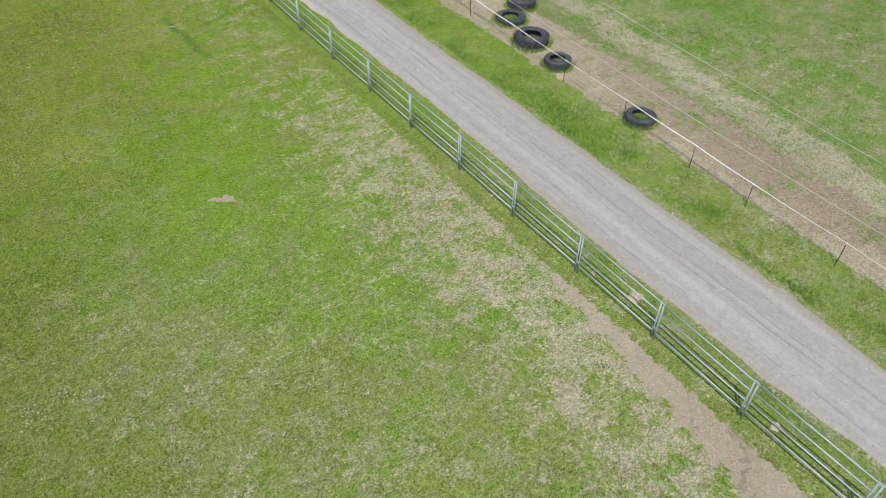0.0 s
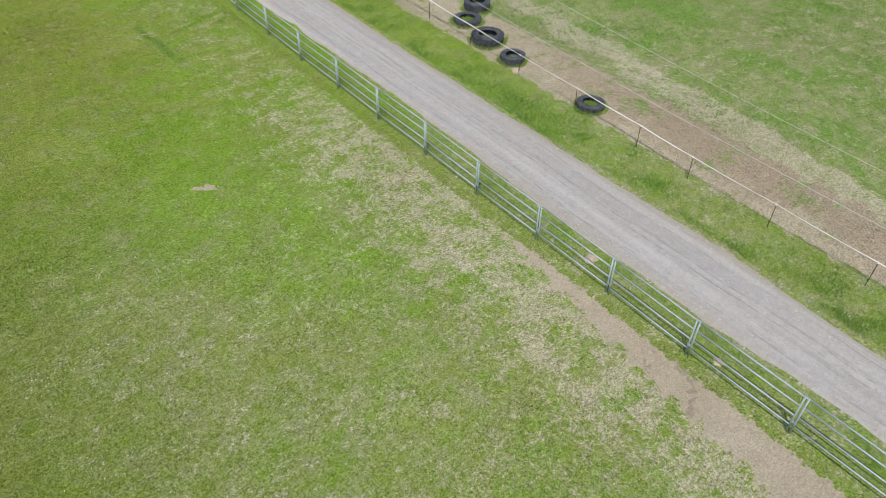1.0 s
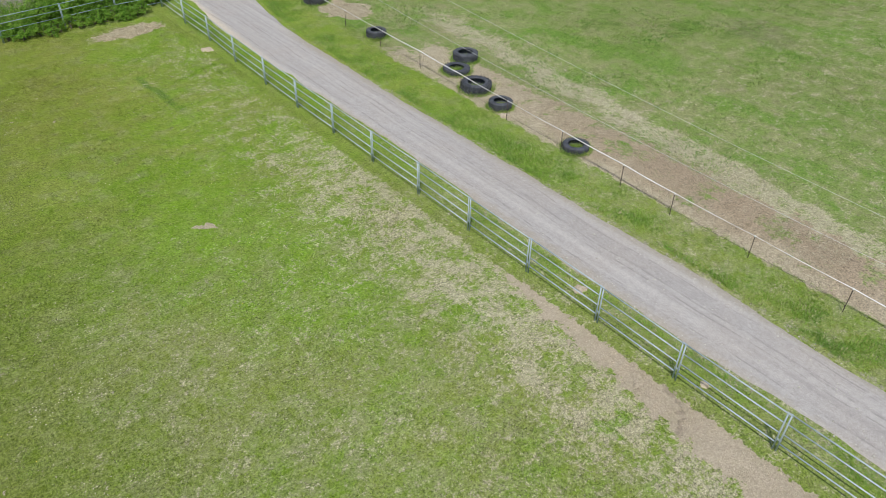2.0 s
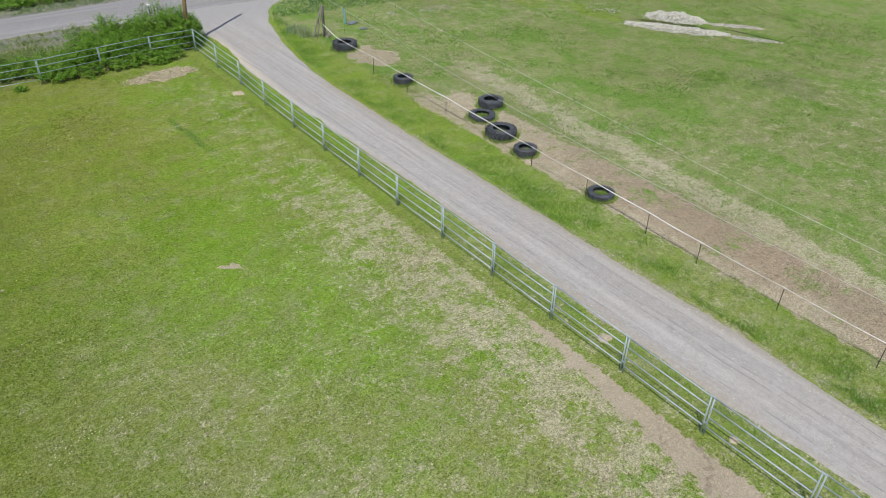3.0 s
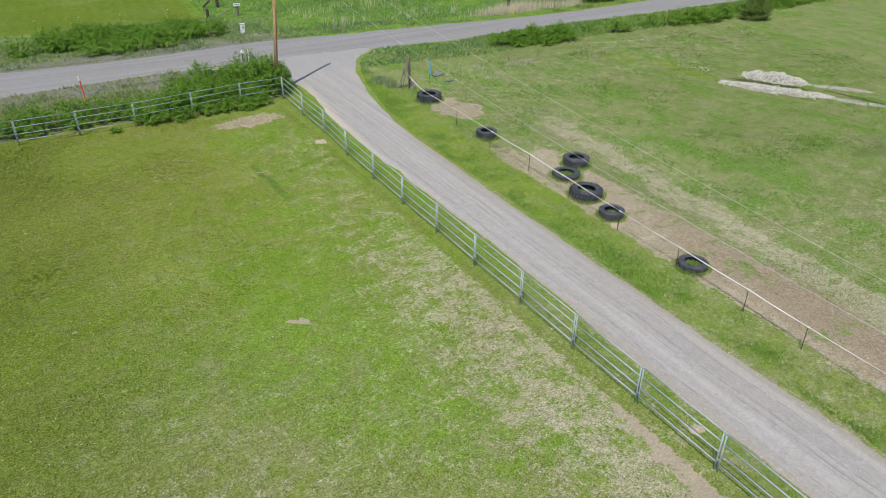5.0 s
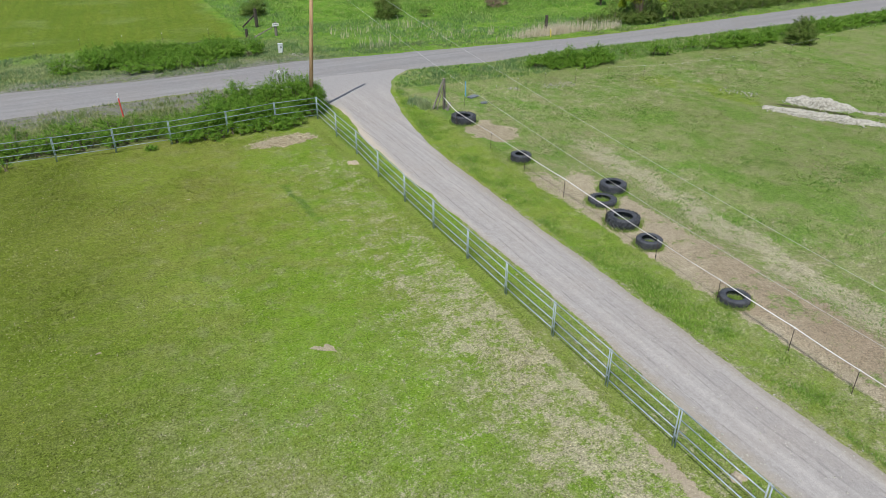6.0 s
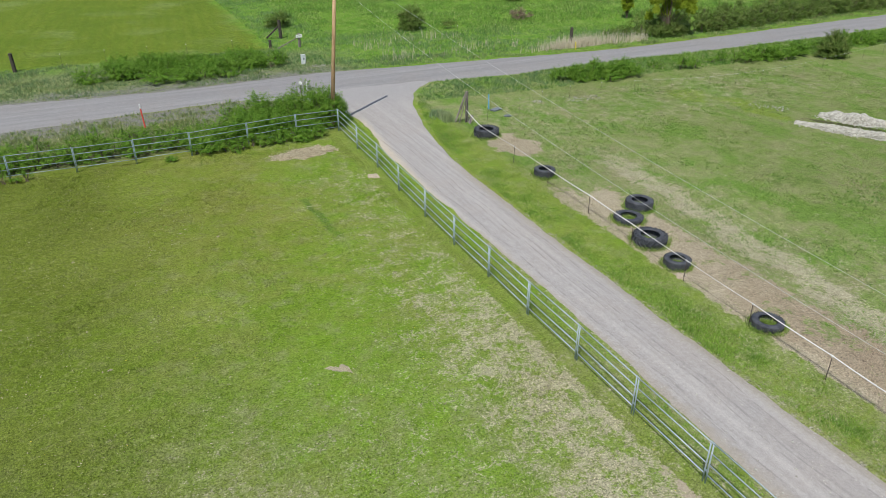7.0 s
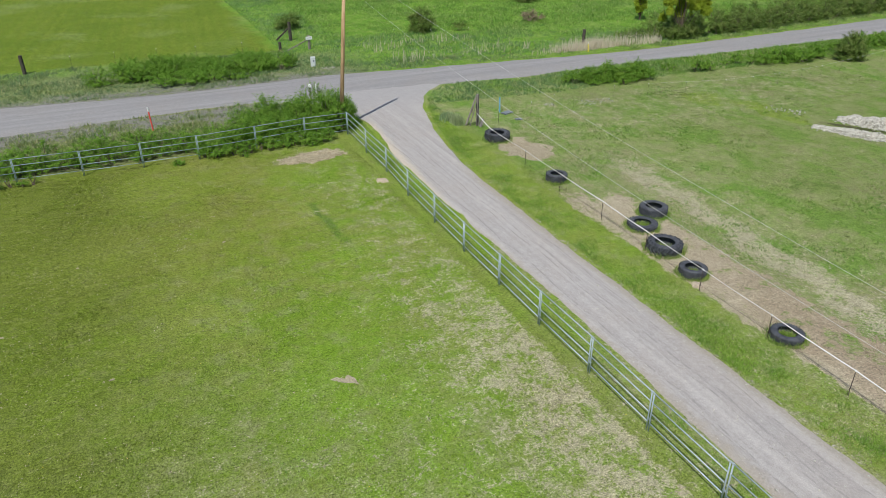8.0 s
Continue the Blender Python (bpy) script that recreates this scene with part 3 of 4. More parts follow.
def off_road(xy, slack=0.0):
    """Keeps what lies off the driveway and the road."""
    a, b, near, far = edge_arrays(xy)
    on_drive = (xy[:, 0] > a + slack) & (xy[:, 0] < b - slack) & (xy[:, 1] < 42.4)
    on_road = (xy[:, 1] > near + slack) & (xy[:, 1] < far - slack)
    return xy[~(on_drive | on_road)]


LATTICE = rng.random((256, 256))


def clump(xy, scale=0.6, seed=0.0):
    """A slow random value from 0 to 1 for each place."""
    total = np.zeros(len(xy))
    for k, weight in ((1.0, 0.68), (2.3, 0.32)):
        u, v = xy[:, 0] * scale * k + seed * 17.31 + 700, xy[:, 1] * scale * k + seed * 9.77 + 700
        i, j = np.floor(u).astype(int), np.floor(v).astype(int)
        f, g = u - i, v - j
        f, g = f * f * (3 - 2 * f), g * g * (3 - 2 * g)
        i, j, i1, j1 = i % 256, j % 256, (i + 1) % 256, (j + 1) % 256
        a = LATTICE[i, j] * (1 - f) + LATTICE[i1, j] * f
        b = LATTICE[i, j1] * (1 - f) + LATTICE[i1, j1] * f
        total += weight * (a * (1 - g) + b * g)
    return total


def build_grass():
    p = scatter(270000, -34, -0.2, -22, 31)
    p = p[(p[:, 1] > -22) & (p[:, 0] + 34 > -(p[:, 1] - 12) * 0.55)]
    blades("pasture_grass", p, rng.uniform(0.025, 0.065, len(p)), 0.03, 3, 0.7, GRASS, "short grazed green and straw-coloured grass")
    p = scatter(120000, 8.6, 50, -16, 39)
    p = p[p[:, 1] > (p[:, 0] - 14) * 0.5 - 16]
    p = off_road(p, 0.1)
    blades("paddock_grass", p, rng.uniform(0.025, 0.08, len(p)), 0.04, 3, 0.6, GRASS, "patchy grazed paddock grass")
    rings = [(8.95, -1.7, 0.69), (9.1, 4.15, 0.67), (9.55, 6.75, 0.92), (10.25, 9.4, 0.83), (11.9, 10.5, 0.80), (9.6, 17.1, 0.68), (9.95, 25.6, 0.93)]
    tuft = []
    for cx, cy, r in rings:
        ang, far = rng.uniform(0, 2 * math.pi, 520), rng.uniform(0, 1, 520)
        inside = np.sqrt(far) * r * 0.5
        outside = r * (1.02 + np.abs(rng.normal(0, 0.13, 520)))
        rad = np.where(np.arange(520) < 270, inside, outside)
        tuft.append(np.stack([cx + rad * np.cos(ang), cy + rad * np.sin(ang)], 1))
    tuft = np.concatenate(tuft)
    blades("tyre_grass", tuft, rng.uniform(0.10, 0.32, len(tuft)), 0.024, 5, 0.4, VERGE, "bright green grass growing in and round the tyres")
    # lush verge between drive and rope fence
    p = scatter(90000, 4.6, 9.4, -30, 36)
    a, b, near, far = edge_arrays(p)
    outer = np.interp(p[:, 1], (-30, 0, 25, 36), (7.6, 8.35, 9.2, 12))
    f = (p[:, 0] - b) / np.maximum(outer - b, 0.1)
    p = p[(f > np.abs(rng.normal(0, 0.035, len(f))) - 0.01) & (f + rng.normal(0, 0.12, len(f)) < 1.02)]
    c = clump(p, 0.9)
    f = np.clip((p[:, 0] - edge_arrays(p)[1]) / 3.0, 0, 1)
    c = np.clip((c - 0.25) / 0.5, 0, 1) ** 1.5
    blades("verge_grass", p, (0.045 + np.where(p[:, 1] < 4, 0.16, 0.09) * c) * (1.1 - 0.7 * f), 0.022, 4, 0.45, VERGE, "lush green grass verge beside the driveway")
    # strip along the pipe fence
    p = scatter(40000, -0.5, 2.4, -30, 36)
    a = edge_arrays(p)[0]
    p = p[(p[:, 0] < a + 0.03 - np.abs(rng.normal(0, 0.09, len(a)))) & (p[:, 0] > 0.25 + rng.normal(0, 0.15, len(a)))]
    c = clump(p, 0.9, 4)
    tall = np.clip((p[:, 0] - 0.75) * 2.5, 0, 1) * np.where(p[:, 1] < -3, 0.17, 0.09)
    blades("fence_grass", p, 0.03 + 0.03 * c + tall * c, 0.018, 4, 0.45, VERGE, "longer green grass under the pipe fence")
    # verges of the road
    p = scatter(110000, -40, 90, 30.8, 63.5)
    a, b, near, far = edge_arrays(p)
    keep = ((p[:, 1] < near + 0.1) & (p[:, 1] > near - 8) & ((p[:, 0] < 0) & (p[:, 1] > 31.2) | (p[:, 0] > 9) & (p[:, 1] > near - 5.5))) | ((p[:, 1] > far - 0.1) & (p[:, 1] < np.where(p[:, 0] < 3, 61.5 - 0.05 * p[:, 0], far + 3.5)))
    keep &= ~((p[:, 0] < 2) & (p[:, 1] < near) & (rng.random(len(p)) < 0.05 + 0.60 * (p[:, 1] > near - 1.7)))
    p = off_road(p[keep], 0.1)
    c = clump(p, 0.5, 9)
    wet = (p[:, 0] > 8) & (p[:, 1] < 44)
    blades("verge_weeds", p[wet], 0.10 + 0.34 * c[wet], 0.045, 5, 0.4, MEADOW, "tall green grass and weeds on the road verge")
    p, c = p[~wet], c[~wet]
    c = np.clip((c - 0.2) / 0.6, 0, 1) ** 1.6
    blades("roadside_grass", p, 0.06 + 0.50 * c * np.where(p[:, 1] < 43, 1.0, 0.7), 0.038, 5, 0.4, ROADSIDE, "rough green grass along the road")
    p = scatter(140000, -8, 95, 48, 112)
    a, b, near, far = edge_arrays(p)
    p = p[(p[:, 1] > far + 2.5) & ((p[:, 0] > 2.5) | (p[:, 1] < 60 - 0.09 * p[:, 0]))]
    c = clump(p, 0.25, 12)
    c = np.clip((c - 0.2) / 0.6, 0, 1)
    blades("meadow_grass", p, 0.07 + 0.36 * c, 0.05, 3, 0.45, MEADOW, "tall green meadow grass beyond the road")


build_grass()


def make_litter(name, tones):
    n = Nodes(name)
    rnd = n.add("ShaderNodeNewGeometry").outputs["Random Per Island"]
    c = n.mix(n.step(rnd, 0.0, 0.6), tones[0], tones[1])
    c = n.mix(n.step(rnd, 0.6, 1.0), c, tones[2])
    return n.finish(value(n, c, n.math("ADD", 0.8, n.mul(n.noise(30, 3), 0.4))), 0.9, 0, 0.1)


STRAW = make_litter("dry_straw", ((0.34, 0.305, 0.205), (0.47, 0.43, 0.30), (0.60, 0.56, 0.43)))
LITTER = make_litter("brown_litter", ((0.22, 0.18, 0.115), (0.42, 0.36, 0.25), (0.62, 0.56, 0.41)))


def chips(name, xy, long_, wide, material, label, category):
    """Flat shreds lying on the ground at the places xy."""
    n = len(xy)
    ang = rng.uniform(0, 2 * math.pi, n)
    u = np.stack([np.cos(ang), np.sin(ang), rng.normal(0, 0.22, n)], 1) * (long_ * rng.uniform(0.4, 1.2, n))[:, None] / 2
    w = np.stack([-np.sin(ang), np.cos(ang), rng.normal(0, 0.22, n)], 1) * (wide * rng.uniform(0.5, 1.2, n))[:, None] / 2
    c = np.concatenate([xy, (0.045 + rng.uniform(0, 0.02, n))[:, None]], 1)
    v = np.stack([c - u - w, c + u - w * 0.6, c + u * 0.8 + w, c - u * 0.9 + w * 0.8], 1)
    ob = mesh_arrays(name, v.reshape(-1, 3), np.arange(n * 4).reshape(-1, 4), material)
    return tagged(ob, label, category, kind="stuff")


def build_litter():
    p = scatter(90000, -13, -0.8, -20, 22)
    want = np.clip((p[:, 0] + 12) / 9, 0, 1) * np.clip((20 - p[:, 1]) / 18, 0.05, 1) * (0.25 + 1.2 * np.clip(clump(p, 0.8, 20) * 2 - 0.7, 0, 1) * clump(p, 3.0, 25))
    p = p[rng.random(len(p)) < want]
    chips("straw", p[::2], 0.05, 0.014, STRAW, "pale dry straw lying over the worn pasture", "straw")
    p = scatter(14000, -32, -2, -14, 29)
    p = p[rng.random(len(p)) < np.clip(clump(p, 0.5, 33) * 3 - 1.6, 0.06, 1)]
    chips("straw", p, 0.07, 0.024, STRAW, "scattered dry straw in the green pasture", "straw")
    p = scatter(60000, 9.5, 17.5, -15, 22)
    mid_x = 13.2 + 0.10 * p[:, 1]
    want = np.exp(-((p[:, 0] - mid_x) / 1.3) ** 2) * np.clip(clump(p, 0.7, 40) * 2.4 - 0.7, 0, 1)
    p = p[rng.random(len(p)) < want]
    chips("straw", p, 0.085, 0.026, STRAW, "band of bleached straw beside the bare earth", "straw")
    p = scatter(50000, 8.2, 14.5, -15, 20)
    p = p[(p[:, 0] < 13.2 + 0.12 * p[:, 1]) & (rng.random(len(p)) < np.clip(clump(p, 0.6, 50) * 1.5 - 0.4, 0.08, 1))]
    chips("litter", p, 0.065, 0.024, LITTER, "brown and straw-coloured litter on bare earth", "litter")
    p = scatter(7000, -6.6, -0.8, 26.2, 29.4)
    p = p[((p[:, 0] + 3.4) / 2.4) ** 2 + ((p[:, 1] - 27.9) / 1.15) ** 2 < rng.uniform(0.1, 1.3, len(p)) * (0.1 + 1.5 * clump(p, 1.3, 91))]
    k = rng.random(len(p)) < 0.15
    chips("litter", p[k], 0.11, 0.018, LITTER, "brown bits among old straw", "litter")
    p = p[~k]
    chips("litter", p, 0.13, 0.016, STRAW, "spread of old straw on a bare patch", "litter")
    p = scatter(2200, 9.4, 12.6, 20.2, 25.0)
    p = p[((p[:, 0] - 10.9) / 1.6) ** 2 + ((p[:, 1] - 22.6) / 2.3) ** 2 < rng.uniform(0.5, 1.1, len(p))]
    chips("litter", p, 0.11, 0.04, LITTER, "brown litter on a bare patch by the tyre", "litter")
    p = scatter(9000, 13, 55, -4, 33)
    p = p[rng.random(len(p)) < np.clip(clump(p, 0.35, 60) * 3.2 - 1.75, 0.03, 1)]
    chips("straw", p, 0.10, 0.05, STRAW, "pale dry flecks in the paddock grass", "straw")
    p = scatter(3600, 12, 54, 26.5, 33)
    p = p[rng.random(len(p)) < np.clip(clump(p, 0.5, 66) * 3 - 1.3, 0.03, 1)]
    chips("straw", p, 0.09, 0.05, STRAW, "bleached flecks along the paddock's road side", "straw")


build_litter()


def build_tussocks():
    p = scatter(26000, 12, 52, -8, 33)
    p = p[(clump(p, 0.22, 70) > 0.60) | (clump(p, 0.6, 75) > 0.70)]
    blades("tussocks", p, rng.uniform(0.06, 0.16, len(p)), 0.05, 4, 0.5, MEADOW, "darker green tussocks in the paddock")
    p = scatter(9000, -30, -6, -10, 30)
    p = p[clump(p, 0.5, 80) > 0.70]
    blades("tussocks", p, rng.uniform(0.05, 0.09, len(p)), 0.035, 4, 0.5, VERGE, "fresh green tufts in the pasture")


build_tussocks()


# ---- pipe fences ----
def pipe_fence(line, height, label, gap=0.058, r=0.027, pipe=None):
    """Livestock panels in a row: two uprights side by side at each joint, four rails between."""
    ob = empty("pipe_fence", line[0][0], line[0][1], 0, label, "fence")
    ox, oy = line[0]
    for (ax, ay), (bx, by) in zip(line, line[1:]):
        a, b = Vector((ax - ox, ay - oy, 0)), Vector((bx - ox, by - oy, 0))
        d = (b - a).normalized()
        sink = rng.uniform(-0.03, 0.03)
        for p in (a + d * gap, b - d * gap):
            bm = bmesh.new()
            tube(bm, p + Vector((0, 0, -0.06)), p + Vector((0, 0, height + 0.01 + sink)), r)
            part("upright", bm, pipe or GALV, ob, smooth=True)
        for f in (0.985, 0.735, 0.46, 0.205):
            bm = bmesh.new()
            up = Vector((0, 0, height * f + sink))
            tube(bm, a + d * 0.06 + up, b - d * 0.06 + up, 0.0225)
            part("rail", bm, pipe or GALV, ob, smooth=True)
        for f in (0.99, 0.30):
            bm = bmesh.new()
            turn = pose(b.x, b.y, height * f, 0, 0, math.degrees(math.atan2(d.y, d.x)))
            box(bm, 0, 0, 0, 2 * gap + 0.07, 0.062, 0.04, turn, bevel=0.008)
            part("clamp", bm, pipe or GALV, ob)


EAST = [(-0.02, -32.9), (-0.02, -29.2), (-0.02, -25.6), (-0.03, -21.9), (-0.04, -18.2), (-0.05, -14.5), (-0.01, -10.98), (0.0, -7.33), (0.0, -3.72), (0.03, -0.12), (0.01, 3.58), (0.04, 7.24),
        (0.03, 11.0), (0.07, 14.8), (0.14, 18.92), (0.33, 23.1), (0.33, 27.1), (0.37, 31.4)]
WEST = [(0.37, 31.4), (-2.85, 31.5), (-6.5, 31.1), (-10.5, 30.7), (-14.1, 30.72), (-17.75, 30.8), (-21.6, 30.95), (-25.4, 31.05), (-29.2, 31.2), (-33, 31.3)]
pipe_fence(EAST, 1.70, "galvanised four-rail pipe fence beside the driveway")
pipe_fence(WEST, 1.70, "galvanised four-rail pipe fence with shrubs growing through", 0.034, 0.024, DULLPIPE)


# ---- rope fence ----
STAKES = [(7.6, -24.6), (7.7, -20.5), (7.8, -16.4), (7.9, -12.3), (7.93, -8.35), (8.06, -5.4), (8.21, -1.39), (8.33, 2.8), (8.53, 7.0), (8.74, 11.1), (8.82, 15.5), (8.94, 19.9), (9.02, 25.0)]


def stake(x, y, h=1.12, r=0.016, cap=0.065):
    ob = empty("fence_stake", x, y, 0, "thin dark steel stake with a white insulator cap", "fence stake", "stakes of the rope fence")
    bm = bmesh.new()
    tilt = rng.normal(0, 0.02, 2)
    tube(bm, (0, 0, -0.1), (tilt[0], tilt[1], h), r, seg=6)
    box(bm, 0, 0.02, h * 0.25, 0.05, 0.03, 0.06)
    part("rod", bm, STEEL, ob)
    bm = bmesh.new()
    box(bm, tilt[0], tilt[1], h + 0.02, cap, cap, cap * 1.4, bevel=cap * 0.22)
    part("cap", bm, WHITE, ob, "white plastic cap")
    return Vector((x + tilt[0], y + tilt[1], h + 0.03))


tops = [stake(x, y) for x, y in STAKES]
tops.append(Vector((10.02, 29.02, 1.0)))
cord = []
for a, b in zip(tops, tops[1:]):
    cord += sagging(a, b, 0.03, 6)
twist = [0.75 + 0.35 * math.sin(i * 0.23) + 0.12 * math.sin(i * 1.9) for i in range(len(cord))]
tagged(curve_part("rope", cord, 0.025, WHITE, None, twist), "white electric fence rope along the stakes", "rope")
low = [Vector((p.x, p.y, 0.32)) for p in tops]
tagged(curve_part("fence_wire", low, 0.006, STEEL), "thin dark lower fence wire", "wire")


# ---- tyres ----
def tyre(x, y, radius, width, lug=0.03, lugs=38, lean=(0, 0)):
    ob = empty("tyre", x, y, 0, "large worn black tractor tyre lying flat on the ground", "tyre", "old tyres along the rope fence")
    ob.matrix_world = pose(x, y, 0, lean[0], lean[1], rng.uniform(0, 360))
    hole = radius * 0.56
    prof = [(hole, 0.10), (hole + 0.03, 0.04), (radius * 0.74, 0.0), (radius * 0.9, 0.03), (radius * 0.97, 0.16), (radius * 0.985, 0.5), (radius * 0.97, 0.84), (radius * 0.9, 0.97),
            (radius * 0.74, 1.0), (hole + 0.03, 0.96), (hole, 0.90), (hole + 0.04, 0.86), (radius * 0.78, 0.80), (radius * 0.90, 0.5), (radius * 0.78, 0.20), (hole + 0.04, 0.14)]
    seg, bm = 44, bmesh.new()
    rings = [[bm.verts.new((r * math.cos(a), r * math.sin(a), z * width)) for r, z in prof] for a in (2 * math.pi * i / seg for i in range(seg))]
    for i in range(seg):
        p, q = rings[i], rings[(i + 1) % seg]
        for j in range(len(prof)):
            k = (j + 1) % len(prof)
            bm.faces.new((p[j], q[j], q[k], p[k]))
    part("casing", bm, RUBBER, ob, smooth=True)
    bm = bmesh.new()
    for i in range(lugs):
        for s in (0, 1):
            a = 2 * math.pi * (i + 0.5 * s) / lugs
            z = width * (0.27 if s == 0 else 0.73)
            m = pose(0, 0, 0, 0, 0, math.degrees(a)) @ pose(radius * 0.985, 0, z, 38 if s == 0 else -38)
            box(bm, 0, 0, 0, lug, 0.05 if lug > 0.05 else 0.035, width * (0.62 if lug > 0.05 else 0.5), m)
            if lug < 0.08:
                continue
            m = pose(0, 0, 0, 0, 0, math.degrees(a)) @ pose(radius * 0.90, 0, width * (0.02 if s == 0 else 0.98), 0, 60 if s == 0 else -60)
            box(bm, 0, 0, 0, lug * 0.5, 0.045, 0.20, m)
    part("tread", bm, RUBBER, ob)
    return ob


tyre(8.95, -1.7, 0.69, 0.34)
tyre(9.1, 4.15, 0.67, 0.46)
tyre(9.55, 6.75, 0.88, 0.52, 0.10, 20)
tyre(10.25, 9.4, 0.81, 0.32, 0.07, 24)
tyre(11.9, 10.5, 0.80, 0.56)
tyre(9.6, 17.1, 0.68, 0.52)
tyre(9.95, 25.6, 0.90, 0.60, 0.10, 20)


# ---- utility pole and wires ----
def utility_pole(x, y):
    ob = empty("utility_pole", x, y, 0, "tall brown wooden utility pole with two overhead wires", "utility pole")
    bm = bmesh.new()
    tube(bm, (-0.03, 0, -0.3), (1.147, 0.22, 12.2), 0.165, 0.115, 16)
    part("shaft", bm, POLE, ob, smooth=True)
    for z, end, sag in ((10.3, (3.94, -93.13, 7.41), 3.12), (11.7, (16.12, -93.13, 0.6), 2.5)):
        curve_part("wire", sagging((0.094 * z + 0.14, 0.018 * z - 0.1, z), end, sag, 40), 0.0052, WIRE, ob)
        bm = bmesh.new()
        tube(bm, (0.094 * z + 0.08, 0.018 * z - 0.05, z), (0.094 * z + 0.18, 0.018 * z - 0.13, z), 0.05, 0.03, 8)
        part("insulator", bm, WHITE, ob)
    return ob


utility_pole(0.42, 33.13)


# ---- shrubs, hedges, trees ----
def leaf_cloud(lumps, count, size, material, name, parent, low=0.0):
    """Leaves on and inside rough ellipsoids; lumps: x, y, z, rx, ry, rz."""
    lumps = np.array(lumps, float)
    area = lumps[:, 3] * lumps[:, 4] + lumps[:, 3] * lumps[:, 5] + lumps[:, 4] * lumps[:, 5]
    twigs = max(8, count // 26)
    pick = rng.choice(len(lumps), twigs, p=area / area.sum())
    L = lumps[pick]
    d = rng.normal(0, 1, (twigs, 3))
    d[:, 2] = np.abs(d[:, 2]) - 0.2
    d /= np.linalg.norm(d, axis=1)[:, None]
    r = rng.uniform(0.72, 1.04, twigs) + 0.22 * (rng.random(twigs) < 0.10)
    tip = L[:, :3] + d * L[:, 3:] * r[:, None]
    which = rng.integers(0, twigs, count)
    along = rng.uniform(-1.0, 0.35, count)[:, None] * np.minimum(0.45, L[which, 3:4] * 0.4)
    c = tip[which] + d[which] * along + rng.normal(0, size * 0.75, (count, 3))
    d = d[which]
    keep = c[:, 2] > low
    c, d = c[keep], d[keep]
    n = len(c)
    up = d * 0.7 + rng.normal(0, 0.55, (n, 3)) + np.array([0, 0, 0.7])
    up /= np.linalg.norm(up, axis=1)[:, None]
    u = np.cross(up, rng.normal(0, 1, (n, 3)))
    u /= np.linalg.norm(u, axis=1)[:, None]
    w = np.cross(up, u)
    s = (size * rng.uniform(0.6, 1.35, n))[:, None]
    v = np.zeros((n, 4, 3))
    v[:, 0], v[:, 2] = c - u * s * 0.7, c + u * s * 0.7
    v[:, 1], v[:, 3] = c + w * s * 0.38 - up * s * 0.12, c - w * s * 0.38 - up * s * 0.12
    f = np.arange(n * 4).reshape(-1, 4)
    return mesh_arrays(name, v.reshape(-1, 3), np.concatenate([f[:, [0, 1, 2]], f[:, [0, 2, 3]]]), material, parent)


def stems(lumps, parent, each=5, r=0.025):
    bm = bmesh.new()
    for x, y, z, rx, ry, rz in lumps:
        for _ in range(each):
            a, k = rng.uniform(0, 2 * math.pi), rng.uniform(0.3, 0.8)
            mid = Vector((x + 0.4 * rx * k * math.cos(a), y + 0.4 * ry * k * math.sin(a), max(0.2, z * 0.6)))
            tip = Vector((x + rx * k * math.cos(a), y + ry * k * math.sin(a), z + rz * 0.6))
            tube(bm, (x + rng.uniform(-.2, .2), y + rng.uniform(-.2, .2), -0.05), mid, r, r * 0.7, 5)
            tube(bm, mid, tip, r * 0.7, r * 0.3, 5)
    tagged(part("branchwork", bm, BARK, parent), kind="stuff")


def shrub(name, lumps, count, size, material, label, category="shrub", group=""):
    x, y = lumps[0][0], lumps[0][1]
    ob = empty(name, x, y, 0, label, category, group)
    local = [(a - x, b - y, c, d, e, f) for a, b, c, d, e, f in lumps]
    stems(local, ob)
    local += [(a, b, c * 0.3, d * 0.92, e * 0.92, f * 0.6) for a, b, c, d, e, f in local if c > 0.6]
    leaf_cloud(local, count, size, material, "foliage", ob)
    return ob


def row_of_lumps(points, step, width, height, jitter=0.35):
    """Lumps strung along a line of points, uneven in height and width."""
    out = []
    for (ax, ay), (bx, by) in zip(points, points[1:]):
        k = max(1, int(math.hypot(bx - ax, by - ay) / step))
        for i in range(k):
            f = (i + rng.uniform(0.2, 0.8)) / k
            h, w = height * rng.uniform(1 - jitter, 1 + jitter), width * rng.uniform(1 - jitter, 1 + jitter)
            out.append((ax + (bx - ax) * f + rng.normal(0, width * 0.2), ay + (by - ay) * f + rng.normal(0, width * 0.25), h * 0.4, w, w * 0.9, h * 0.6))
    return out


shrub("shrub", row_of_lumps([(-10.3, 32.3), (-0.3, 32.6)], 0.8, 1.15, 1.7, 0.3) + row_of_lumps([(-7.5, 34.2), (1.0, 34.0)], 0.8, 1.2, 2.2, 0.3) + row_of_lumps([(-5.0, 35.6), (1.0, 35.4)], 0.8, 1.2, 2.65, 0.25)
      + row_of_lumps([(-10.2, 30.75), (-0.9, 30.5)], 0.45, 0.62, 0.85, 0.4) + [(0.9, 32.6, 0.5, 0.7, 0.8, 0.8), (1.2, 33.6, 0.6, 0.7, 0.8, 1.1), (0.1, 32.4, 1.3, 0.8, 0.75, 1.1), (-0.7, 33.2, 1.6, 0.9, 0.9, 1.2), (1.0, 33.3, 1.2, 0.7, 0.7, 1.1), (0.5, 34.1, 1.5, 0.9, 0.8, 1.1)],
      150000, 0.070, SHRUB, "dense bright green shrub growing through the pipe fence")
